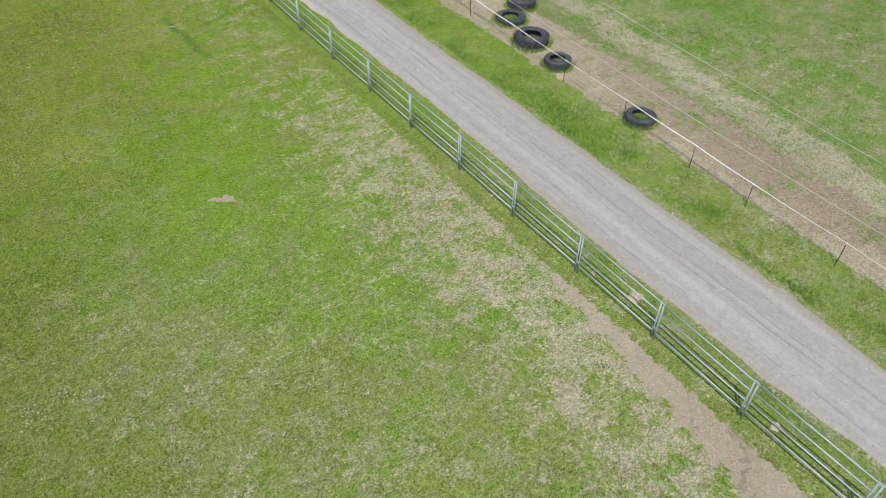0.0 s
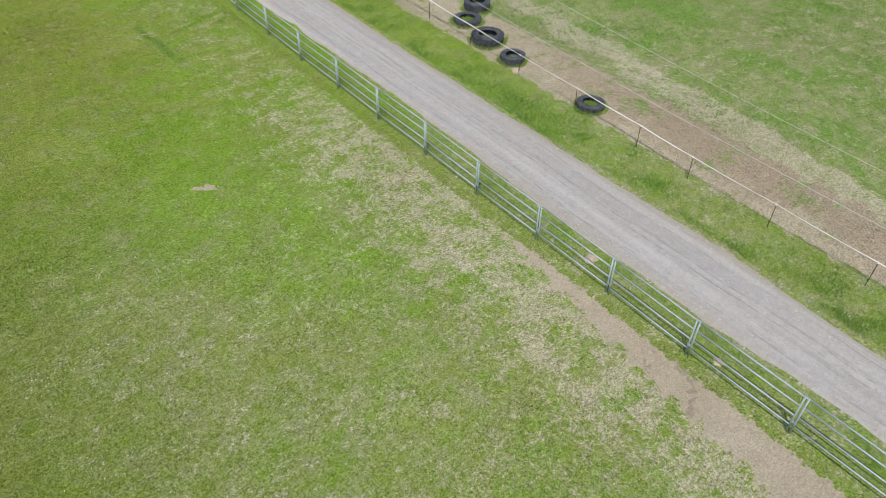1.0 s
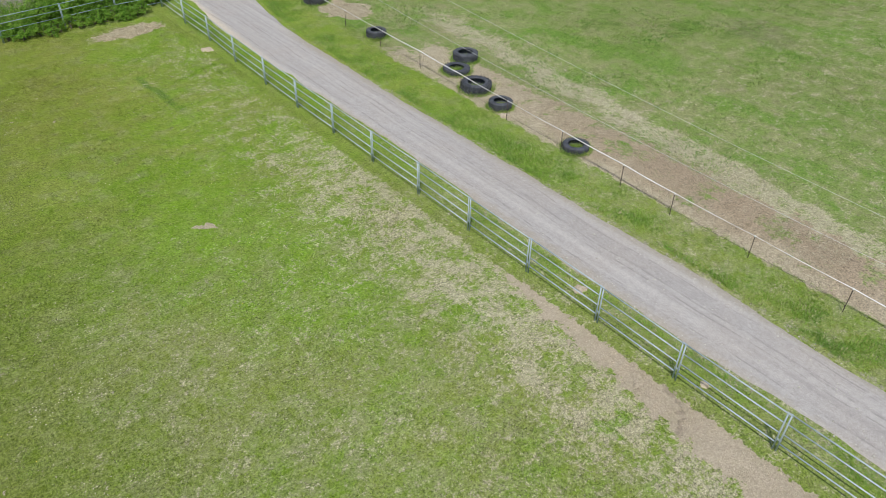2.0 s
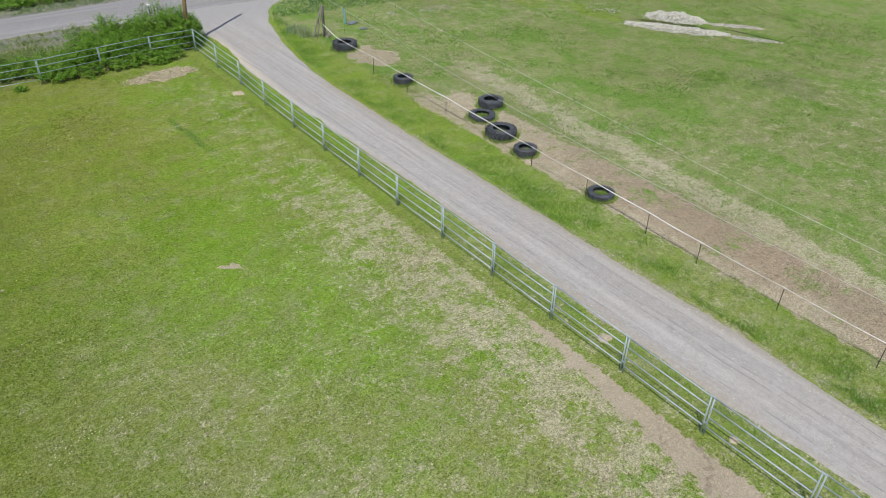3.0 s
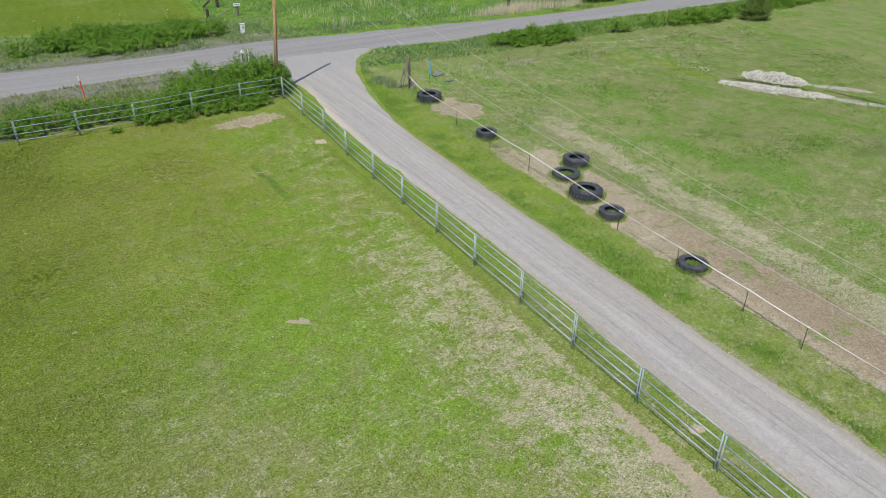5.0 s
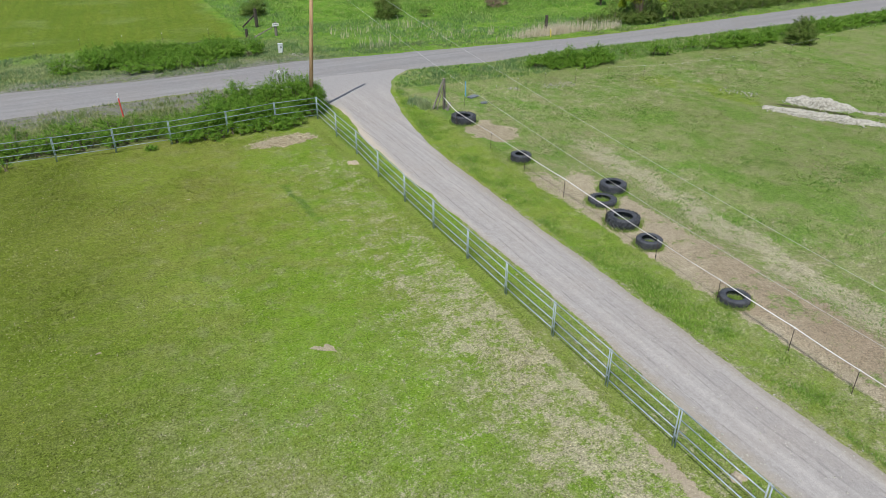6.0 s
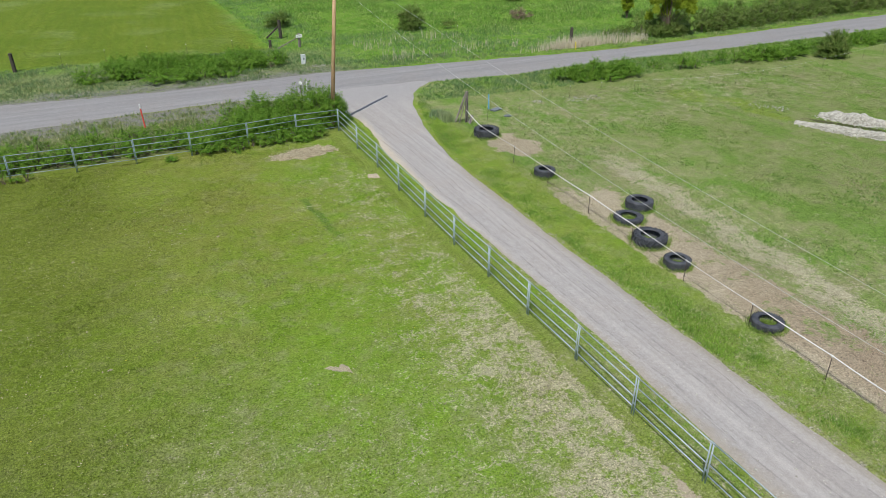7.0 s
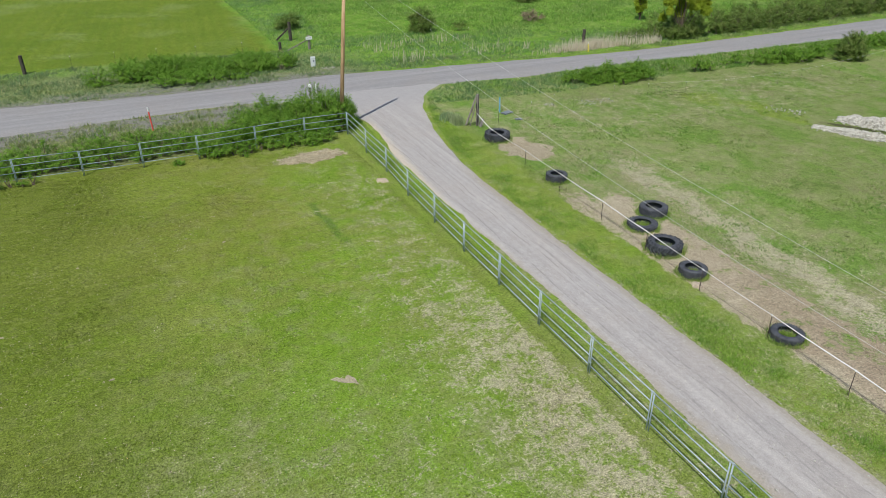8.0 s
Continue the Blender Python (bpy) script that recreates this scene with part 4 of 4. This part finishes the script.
shrub("shrub", row_of_lumps([(-36, 32.5), (-11, 32.5)], 0.5, 0.8, 1.35, 0.4) + row_of_lumps([(-36, 33.5), (-10, 33.6)], 0.9, 0.9, 1.35, 0.5) + row_of_lumps([(-34, 35.6), (-12, 36.0)], 1.6, 0.7, 0.8, 0.5)
      + row_of_lumps([(-34, 30.7), (-20.5, 30.5)], 0.6, 0.5, 0.6, 0.5), 82000, 0.070, SHRUB, "low scrubby green bushes behind the pipe fence")
shrub("hedge", row_of_lumps([(-11.5, 51.2), (-3.5, 51.4)], 0.9, 1.0, 1.0, 0.45) + row_of_lumps([(-16, 54.5), (2.0, 53.4)], 0.9, 1.3, 1.3, 0.4) + row_of_lumps([(-14, 57.4), (1.5, 56.4)], 0.9, 1.4, 1.4, 0.4), 100000, 0.082, SHRUB, "dense green bramble hedge across the road", "hedge")
shrub("shrub", row_of_lumps([(23.5, 36.6), (31.0, 34.8)], 0.8, 1.0, 1.4, 0.35) + row_of_lumps([(25, 35.0), (29.5, 34.0)], 0.8, 0.8, 0.9, 0.4), 38000, 0.075, SHRUB, "bright green shrub at the paddock edge")
shrub("hedge", row_of_lumps([(31.8, 36.2), (36, 36.0)], 1.6, 0.7, 0.9, 0.5) + row_of_lumps([(36.5, 35.0), (39, 34.6)], 0.8, 0.9, 1.2, 0.3) + row_of_lumps([(40, 35.5), (44, 35.2)], 1.4, 0.8, 0.9, 0.5) + row_of_lumps([(44, 35.0), (53.5, 33.6)], 0.8, 1.1, 1.4, 0.3)
      + row_of_lumps([(56.5, 34.8), (78, 35.5)], 1.0, 1.2, 1.2, 0.4), 44000, 0.10, SHRUB, "patchy green hedge along the road verge", "hedge")
shrub("shrub", [(55, 31.8, 1.2, 1.5, 1.4, 1.3), (55.8, 32.6, 1.5, 1.2, 1.2, 1.2), (54.2, 32.2, 1.0, 1.1, 1.1, 1.0), (55.4, 31.2, 0.7, 1.0, 0.9, 0.8)], 14000, 0.09, HEDGE, "round dark green bush at the hedge end")
shrub("hedge", row_of_lumps([(40, 50.4), (52, 48.6)], 0.9, 1.1, 1.2, 0.4) + row_of_lumps([(52, 48.0), (98, 50.8)], 0.9, 1.4, 1.9, 0.35) + row_of_lumps([(46, 52.0), (98, 53.8)], 1.1, 1.6, 2.2, 0.35), 95000, 0.12, HEDGE, "thick olive green hedge beyond the road", "hedge")
shrub("shrub", [(20.3, 64.2, 1.0, 1.4, 1.3, 1.2), (20.8, 64.4, 2.0, 1.1, 1.0, 1.1), (19.7, 64.4, 1.5, 1.0, 0.9, 1.0), (21.4, 64.3, 0.9, 1.0, 0.9, 0.9)], 11000, 0.10, HEDGE, "dull green bush in the meadow")
shrub("shrub", [(5.6, 72.9, 0.8, 1.3, 1.2, 1.0), (6.6, 73.3, 1.0, 1.2, 1.1, 1.1)], 7000, 0.10, HEDGE, "dull green bush at the mown field corner")
shrub("shrub", [(36.1, 64.6, 0.7, 1.2, 1.1, 0.9), (37.4, 64.8, 0.4, 0.9, 0.8, 0.5)], 2600, 0.11, RUSSET, "low reddish brown bush in the meadow")
shrub("shrub", [(25.2, 63.2, 0.5, 1.1, 0.9, 0.7)], 900, 0.10, HEDGE, "low thin olive bush in the meadow")
shrub("shrub", [(43.4, 78.2, 0.8, 1.7, 1.4, 1.0), (45.2, 78.6, 0.6, 1.3, 1.1, 0.8)], 6000, 0.11, HEDGE, "dark green bush far out in the meadow")


def tree(x, y, height, spread, count, label):
    """A small tree: trunk, forking limbs and an uneven leafy crown."""
    ob = empty("tree", x, y, 0, label, "tree")
    bm = bmesh.new()
    tube(bm, (0, 0, -0.1), (0.1, 0.05, height * 0.45), 0.13, 0.09, 8)
    part("trunk", bm, BARK, ob)
    lumps, bm = [], bmesh.new()
    for i in range(26):
        a, k = i * 2.4 + rng.uniform(-.4, .4), rng.uniform(0.1, 1.0)
        tip = Vector((spread * k * math.cos(a), spread * k * math.sin(a), height * rng.uniform(0.30, 0.92) * (1.08 - 0.35 * k)))
        fork = Vector((tip.x * 0.35, tip.y * 0.35, tip.z * 0.45))
        tube(bm, (0.05, 0.03, height * rng.uniform(0.06, 0.16)), fork, 0.06, 0.035, 5)
        tube(bm, fork, tip, 0.035, 0.012, 5)
        r = spread * rng.uniform(0.15, 0.27)
        lumps.append((tip.x, tip.y, tip.z, r, r, r * rng.uniform(1.8, 3.0)))
    part("limbs", bm, BARK, ob)
    leaf_cloud(lumps, count, 0.12, LIME, "crown", ob)


tree(47.2, 48.6, 7.2, 2.5, 56000, "lime green young leafy tree in the roadside hedge")
shrub("shrub", [(45.6, 47.9, 0.7, 1.3, 1.0, 1.0), (47.4, 47.4, 0.8, 1.4, 1.0, 1.1), (48.9, 47.9, 0.7, 1.2, 1.0, 1.0), (43.9, 48.6, 0.6, 1.2, 0.9, 0.8)], 12000, 0.09, HEDGE, "dark green bushes under the young tree")
tree(49.6, 59.2, 4.4, 0.9, 12000, "slender lime green sapling in the meadow")


# ---- reeds ----
def build_reeds():
    p = np.stack([rng.normal(34.0, 2.3, 700), 47.2 + np.abs(rng.normal(0, 0.9, 700))], 1)
    p = np.concatenate([p, scatter(70, 12, 29, 50.0, 53.0), scatter(45, 11, 24, 56.0, 59.5), scatter(120, 38, 43, 46.6, 48.4)])
    a, b, near, far = edge_arrays(p)
    p = p[p[:, 1] > far + 0.6]
    blades("reeds", p, rng.uniform(0.7, 1.5, len(p)), 0.05, 3, 0.14, REED, "bleached dry reeds standing beside the road", "reeds")


build_reeds()


# ---- rubble, stones and clods ----
def unit_stone():
    bm = bmesh.new()
    bmesh.ops.create_icosphere(bm, subdivisions=1, radius=1.0)
    v = np.array([tuple(p.co) for p in bm.verts])
    f = np.array([[q.index for q in p.verts] for p in bm.faces])
    bm.free()
    return v, f


STONE_V, STONE_F = unit_stone()


def stones(name, centres, radii, material, parent=None, flat=0.7):
    """Rough little stones, each of its own shape, at the centres."""
    n, k = len(centres), len(STONE_V)
    size = np.asarray(radii)[:, None] * rng.uniform(0.7, 1.3, (n, 3)) * np.array([1, 1, flat])
    v = STONE_V[None] * rng.uniform(0.75, 1.15, (n, k, 1)) * size[:, None, :]
    a = rng.uniform(0, 2 * math.pi, n)[:, None]
    x, y = v[:, :, 0] * np.cos(a) - v[:, :, 1] * np.sin(a), v[:, :, 0] * np.sin(a) + v[:, :, 1] * np.cos(a)
    v = np.stack([x, y, v[:, :, 2]], 2) + np.asarray(centres)[:, None, :]
    f = STONE_F[None] + (np.arange(n) * k)[:, None, None]
    return mesh_arrays(name, v.reshape(-1, 3), f.reshape(-1, 3), material, parent)


def rubble_heap(line, count, width, height, label):
    ob = empty("rubble_heap", line[0][0], line[0][1], 0, label, "rubble heap")
    ox, oy = line[0]
    seg = [math.hypot(b[0] - a[0], b[1] - a[1]) for a, b in zip(line, line[1:])]
    total = sum(seg)
    bm = bmesh.new()
    rings, across = [], 11
    for i in range(61):
        f = i / 60
        d, k = f * total, 0
        while k < len(seg) - 1 and d > seg[k]:
            d, k = d - seg[k], k + 1
        a, b = Vector(line[k]), Vector(line[k + 1])
        p, n = a.lerp(b, min(1, d / seg[k])), (b - a).normalized()
        n = Vector((-n.y, n.x))
        h = height * (0.1 + 0.9 * math.sin(math.pi * min(1, f * 0.9 + 0.05)) ** 0.7) * (1 + 0.25 * noise.noise(Vector((f * 9, ox, oy))))
        half = width * (0.35 + 0.65 * math.sin(math.pi * f) ** 0.5) * (1 + 0.5 * noise.noise(Vector((f * 7, oy, ox))))
        ring = []
        for j in range(across):
            w = 2 * j / (across - 1) - 1
            rough = 1 + 0.3 * noise.noise(Vector((f * total * 2.2, w * 2.2, ox))) + 0.2 * noise.noise(Vector((f * total * 7, w * 7, oy)))
            ring.append(bm.verts.new((p.x - ox + n.x * w * half, p.y - oy + n.y * w * half, -0.04 + h * (1 - w * w) * max(0.15, rough))))
        rings.append(ring)
    for p, q in zip(rings, rings[1:]):
        for j in range(across - 1):
            bm.faces.new((p[j], p[j + 1], q[j + 1], q[j]))
    grid = np.array([[tuple(v.co) for v in r] for r in rings])
    part("core", bm, RUBBLE, ob, smooth=True)
    # stones lie on the slope, between the neighbouring corners of the heap
    i, j = rng.integers(0, 60, count), rng.integers(0, across - 1, count)
    u, w = rng.uniform(0, 1, (count, 1)), rng.uniform(0, 1, (count, 1))
    c = (grid[i, j] * (1 - u) + grid[i + 1, j] * u) * (1 - w) + (grid[i, j + 1] * (1 - u) + grid[i + 1, j + 1] * u) * w
    # some have rolled off into the grass
    loose = ((j < 2) | (j > across - 4)) & (rng.random(count) < 0.25)
    c[loose, :2] += rng.normal(0, 0.28, (int(loose.sum()), 2))
    c[loose, 2] = np.minimum(c[loose, 2], 0.05)
    tagged(stones("rubble", c, rng.uniform(0.05, 0.13, count) * rng.uniform(0.4, 1, count), PALESTONE, ob, 0.7), kind="stuff")


rubble_heap([(33.3, 17.8), (34.6, 14.6), (36.0, 12.4), (37.8, 10.6)], 3600, 0.62, 0.42, "long low heap of pale broken rubble")
rubble_heap([(36.6, 18.3), (37.6, 16.2), (39.0, 13.8)], 3600, 0.80, 0.62, "pale grey heap of rubble beside a ditch")


def clod(x, y, r, material, label, name="earth_clod", category="clod"):
    """A low uneven mound."""
    ob = empty(name, x, y, 0, label, category)
    bm = bmesh.new()
    rings, seed = [], rng.uniform(0, 50)
    for k in range(6):
        f, ring = k / 5, []
        for i in range(18):
            a = 2 * math.pi * i / 18
            wob = 1 + 0.6 * noise.noise(Vector((math.cos(a) * 2.4 + seed, math.sin(a) * 1.6, 0)))
            d = r * f * wob
            px, py = d * math.cos(a), d * math.sin(a)
            ring.append(bm.verts.new((px, py, 0.05 + r * 0.15 * (1 - f * f) * (1 + 1.1 * noise.noise(Vector((px * 9 + seed, py * 9, 2)))) - (0.10 if k == 5 else 0))))
        rings.append(ring)
    for p, q in zip(rings, rings[1:]):
        for i in range(18):
            bm.faces.new((p[i], q[i], q[(i + 1) % 18], p[(i + 1) % 18]))
    bmesh.ops.remove_doubles(bm, verts=bm.verts, dist=0.001)
    part("mound", bm, material, ob, smooth=True)


for x, y, r in ((0.83, -9.36, 0.30), (0.55, -15.3, 0.17), (-0.44, 21.75, 0.42), (8.6, 3.2, 0.32)):
    clod(x, y, r, ROCK, "pale tan clod of dry earth in the grass")
for x, y, r in ((4.9, 51.6, 0.7), (18.1, 31.4, 0.45), (21.3, 30.6, 0.8), (22.9, 30.4, 0.9), (34.3, 22.4, 0.9), (35.1, 20.9, 0.8)):
    ob = empty("stone_pile", x, y, 0, "pale stones lying in short grass", "stones")
    a, d = rng.uniform(0, 2 * math.pi, 40), r * np.sqrt(rng.uniform(0, 1, 40))
    tagged(stones("stone", np.stack([d * np.cos(a), d * np.sin(a), np.full(40, 0.04)], 1), rng.uniform(0.02, 0.08, 40), PALESTONE, ob, 0.6), kind="stuff")


def build_stones():
    """Loose pale stones on the driveway and its edges."""
    y = rng.uniform(-22, 34, 1500)
    a, b = (np.interp(y, [p for p, _ in t], [q for _, q in t]) for t in (LEFT, RIGHT))
    f = np.choose(rng.integers(0, 3, 1500), (rng.normal(0.5, 0.14, 1500), rng.normal(0.10, 0.07, 1500), rng.normal(0.90, 0.07, 1500)))
    c = np.stack([a + (b - a) * f, y, np.where((f > 0.1) & (f < 0.9), 0.05, 0.02)], 1)
    tagged(stones("gravel_stones", c, rng.uniform(0.010, 0.036, 1500) * np.where(rng.random(1500) < 0.1, 1.6, 1), PALESTONE, None, 0.6), "loose pale stones on the gravel driveway", "stones", kind="stuff")


build_stones()


def build_flowers(name, count, x0, x1, y0, y1, material, label, patchy):
    p = scatter(count * 4, x0, x1, y0, y1)
    p = off_road(p[clump(p, 0.30, patchy) > 0.62][:count], -0.2)
    n = len(p)
    ang = np.arange(5) * 2 * math.pi / 5
    r = rng.uniform(0.010, 0.024, n)
    v = np.zeros((n, 5, 3))
    v[:, :, 0] = p[:, :1] + r[:, None] * np.cos(ang)
    v[:, :, 1] = p[:, 1:] + r[:, None] * np.sin(ang)
    v[:, :, 2] = 0.06 + rng.uniform(0, 0.03, n)[:, None]
    tagged(mesh_arrays(name, v.reshape(-1, 3), np.arange(n * 5).reshape(-1, 5), material), label, "flowers", kind="stuff")


YELLOW = make_plain("dandelion_yellow", (0.70, 0.55, 0.03), (0.80, 0.68, 0.10), 5, 0.7)
CREAM = make_plain("cream_petal", (0.70, 0.68, 0.45), (0.80, 0.78, 0.60), 5, 0.7)
build_flowers("pale_flowers", 70, -17.5, -13.8, -6, -2.5, CREAM, "small cream flowers in the pasture", 1.0)
build_flowers("pale_flowers", 90, -28, -1, -12, 28, CREAM, "small cream flowers in the pasture", 7.0)
build_flowers("dandelions", 90, -20, 8, -14, 28, YELLOW, "yellow dandelions in the grass", 3.0)


# ---- posts, markers and boxes ----
def wooden_post(x, y, h, r, label, brace=None):
    ob = empty("wooden_post", x, y, 0, label, "post")
    bm = bmesh.new()
    tube(bm, (0, 0, -0.2), (rng.normal(0, 0.03), rng.normal(0, 0.03), h), r, r * 0.92, 9)
    part("upright", bm, DARKWOOD, ob)
    if brace:
        bm = bmesh.new()
        tube(bm, (brace[0], brace[1], 0.1), (0, 0, h * 0.75), r * 0.5, r * 0.45, 7)
        part("brace", bm, DARKWOOD, ob)
    return ob


wooden_post(-22.7, 62.1, 1.8, 0.19, "dark weathered wooden post at the field edge")
wooden_post(4.75, 66.3, 2.1, 0.20, "dark weathered wooden gate post with a brace", (-1.6, 0.4))
wooden_post(2.4, 61.6, 0.9, 0.17, "short dark wooden post in the hedge")
wooden_post(33.2, 48.4, 2.0, 0.19, "dark wooden post standing among the reeds")


def board(bm, a, b, wide, thick, roll):
    """A sawn board from a to b, its ends a little worn."""
    a, b = Vector(a), Vector(b)
    m = Matrix.Translation((a + b) / 2) @ (b - a).to_track_quat("Z", "Y").to_matrix().to_4x4() @ pose(0, 0, 0, 0, 0, roll)
    box(bm, 0, 0, 0, wide, thick, (b - a).length, m, bevel=0.012)


def old_corner():
    """A post with old boards leant against it, where the rope fence ends."""
    ob = empty("corner_brace", 10.0, 29.15, 0, "weathered grey corner post with old boards leaning on it", "fence post")
    bm = bmesh.new()
    tube(bm, (0.16, 0.02, -0.2), (0.12, 0.02, 2.45), 0.13, 0.115, 10)
    part("corner_post", bm, GREYWOOD, ob)
    for a, b, wide, roll in (((-0.72, 0.30, 0.0), (-0.04, 0.06, 2.1), 0.19, 25), ((-0.50, 0.02, 0.0), (0.02, -0.08, 2.0), 0.16, -10), 
                             ((-0.05, -0.16, 0.0), (0.06, -0.14, 2.05), 0.15, -20), ((0.10, -0.55, 0.03), (0.45, -0.35, 0.62), 0.22, 40), ((-0.30, 0.14, 1.0), (0.04, 0.10, 2.35), 0.09, 5)):
        bm = bmesh.new()
        board(bm, a, b, wide, 0.045, roll)
        part("board", bm, GREYWOOD, ob)


old_corner()


def marker(x, y, h, top, material, label):
    ob = empty("road_marker", x, y, 0, label, "marker post")
    bm = bmesh.new()
    tube(bm, (0, 0, -0.1), (-0.08, 0, h * top), 0.055, seg=10)
    part("tube", bm, material, ob)
    bm = bmesh.new()
    tube(bm, (-0.08, 0, h * top), (-0.10, 0, h), 0.056, seg=10)
    part("sleeve", bm, WHITE, ob, "white reflective sleeve")


marker(-12.85, 38.2, 1.95, 0.82, ORANGE, "orange marker post with a white top beside the road")
marker(32.6, 46.5, 1.0, 0.9, YELLOW, "thin yellow marker post beside the road")


def mailbox(x, y):
    ob = empty("mailbox", x, y, 0, "white mailbox on a post behind the shrub", "mailbox")
    bm = bmesh.new()
    box(bm, 0, 0, 0.55, 0.09, 0.09, 1.2)
    part("post", bm, GREYWOOD, ob)
    bm = bmesh.new()
    box(bm, 0, 0, 1.27, 0.24, 0.5, 0.24, bevel=0.07)
    part("body", bm, WHITE, ob)


mailbox(0.25, 41.3)
bm = bmesh.new()
tube(bm, (0, 0, -0.1), (0, 0, 1.45), 0.05)
ob = tagged(empty("marker_post", 0.75, 41.2), "white plastic marker post beside the mailbox", "marker post")
part("tube", bm, WHITE, ob)
bm = bmesh.new()
tube(bm, (0, 0, -0.1), (0.05, 0, 1.5), 0.035)
ob = tagged(empty("steel_post", -4.3, 39.6), "thin grey steel post behind the shrub", "post")
part("rod", bm, GALV, ob)


def utility_box(x, y):
    ob = empty("utility_box", x, y, 0, "pale grey metal utility box beside the road", "utility box")
    ob.scale = (0.8, 0.8, 0.8)
    bm = bmesh.new()
    box(bm, 0, 0, 0.55, 0.55, 0.42, 1.15, bevel=0.03)
    part("cabinet", bm, BOXGREY, ob)
    bm = bmesh.new()
    box(bm, 0, 0, 1.14, 0.61, 0.48, 0.07, bevel=0.02)
    part("lid", bm, BOXGREY, ob)
    bm = bmesh.new()
    box(bm, 0.02, -0.225, 0.72, 0.16, 0.03, 0.22)
    part("meter", bm, SLATE, ob, "grey meter plate")
    bm = bmesh.new()
    tube(bm, (0.2, -0.22, 0), (0.2, -0.22, 0.6), 0.03)
    part("conduit", bm, GALV, ob)


utility_box(3.75, 53.1)


def sign_post(x, y):
    ob = empty("sign_post", x, y, 0, "dark post with a white sign board and a leaning rail", "sign post")
    bm = bmesh.new()
    tube(bm, (0, 0, -0.1), (0, 0, 1.5), 0.16, 0.15, 9)
    part("post", bm, GREYWOOD, ob)
    bm = bmesh.new()
    box(bm, -0.03, -0.2, 1.25, 0.72, 0.05, 0.34, bevel=0.01)
    part("board", bm, WHITE, ob, "white board")
    bm = bmesh.new()
    box(bm, -0.03, -0.228, 1.27, 0.5, 0.006, 0.05)
    part("marking", bm, SLATE, ob, "grey bar")
    bm = bmesh.new()
    tube(bm, (-2.6, -0.6, 0.2), (-0.1, 0, 1.1), 0.07, 0.06, 8)
    part("rail", bm, GREYWOOD, ob)


sign_post(5.5, 60.9)

ob = empty("blue_stake", 13.35, 31.4, 0, "bright blue plastic stake standing in the grass", "stake")
bm = bmesh.new()
tube(bm, (0, 0, -0.1), (-0.04, 0, 1.25), 0.055, 0.05, 8)
part("rod", bm, BLUE, ob)
for x, y, sx, sy, turn in ((13.75, 30.9, 0.95, 0.55, 20), (13.75, 29.0, 0.55, 0.36, -15)):
    ob = empty("slab", x, y, 0.0, "flat grey-blue slab lying in the grass", "slab", "slabs near the blue stake", rz=turn)
    bm = bmesh.new()
    box(bm, 0, 0, 0.05, sx, sy, 0.10, bevel=0.015)
    part("plate", bm, SLATE, ob)

# ---- stakes and tape along the paddock's road side ----
FAR_STAKES = [(11.75, 28.7), (15.15, 29.5), (18.0, 30.6), (21.1, 31.0), (24.25, 30.75), (27.25, 29.95), (30.6, 29.0), (34.2, 28.1), (37.2, 27.9), (40.3, 27.75), (43.4, 27.95), (46.2, 28.1), (49.5, 28.65), (53.0, 29.1), (57.0, 29.8), (61, 30.4), (66, 31)]
far_tops = [stake(x, y, 1.1, 0.009, 0.05) for x, y in FAR_STAKES]
tagged(curve_part("rope", far_tops[5:], 0.003, WHITE), "thin white fence rope at the paddock's road side", "rope")
FIELD_STAKES = [(-26.5, 61.9), (-18.4, 61.6), (-14.4, 61.7), (-10.4, 61.5), (-6.5, 60.9), (-1.8, 60.8)]
for x, y in FIELD_STAKES:
    stake(x, y, 1.4, 0.011, 0.06)
for x, y in ((16, 62), (20, 60.5), (24.5, 59.5), (29, 58.2)):
    stake(x, y, 1.0, 0.009, 0.06)

WEED = make_blades("weed_leaf", (0.24, 0.35, 0.19), 0.02)
p = np.concatenate([rng.normal(0, 1, (240, 2)) * (0.26, 0.5) + (8.95, 30.6), rng.normal(0, 1, (50, 2)) * (0.25, 0.3) + (8.8, 31.7)])
blades("weeds", p, rng.uniform(0.25, 0.75, len(p)), 0.05, 6, 0.25, WEED, "pale grey-green weeds beside the old corner post", "weeds")
shrub("weeds", [(-7.6, 29.9, 0.1, 0.35, 0.3, 0.22), (-11.9, 30.2, 0.12, 0.4, 0.35, 0.25)], 900, 0.07, SHRUB, "small green weeds in front of the pipe fence", "weeds")
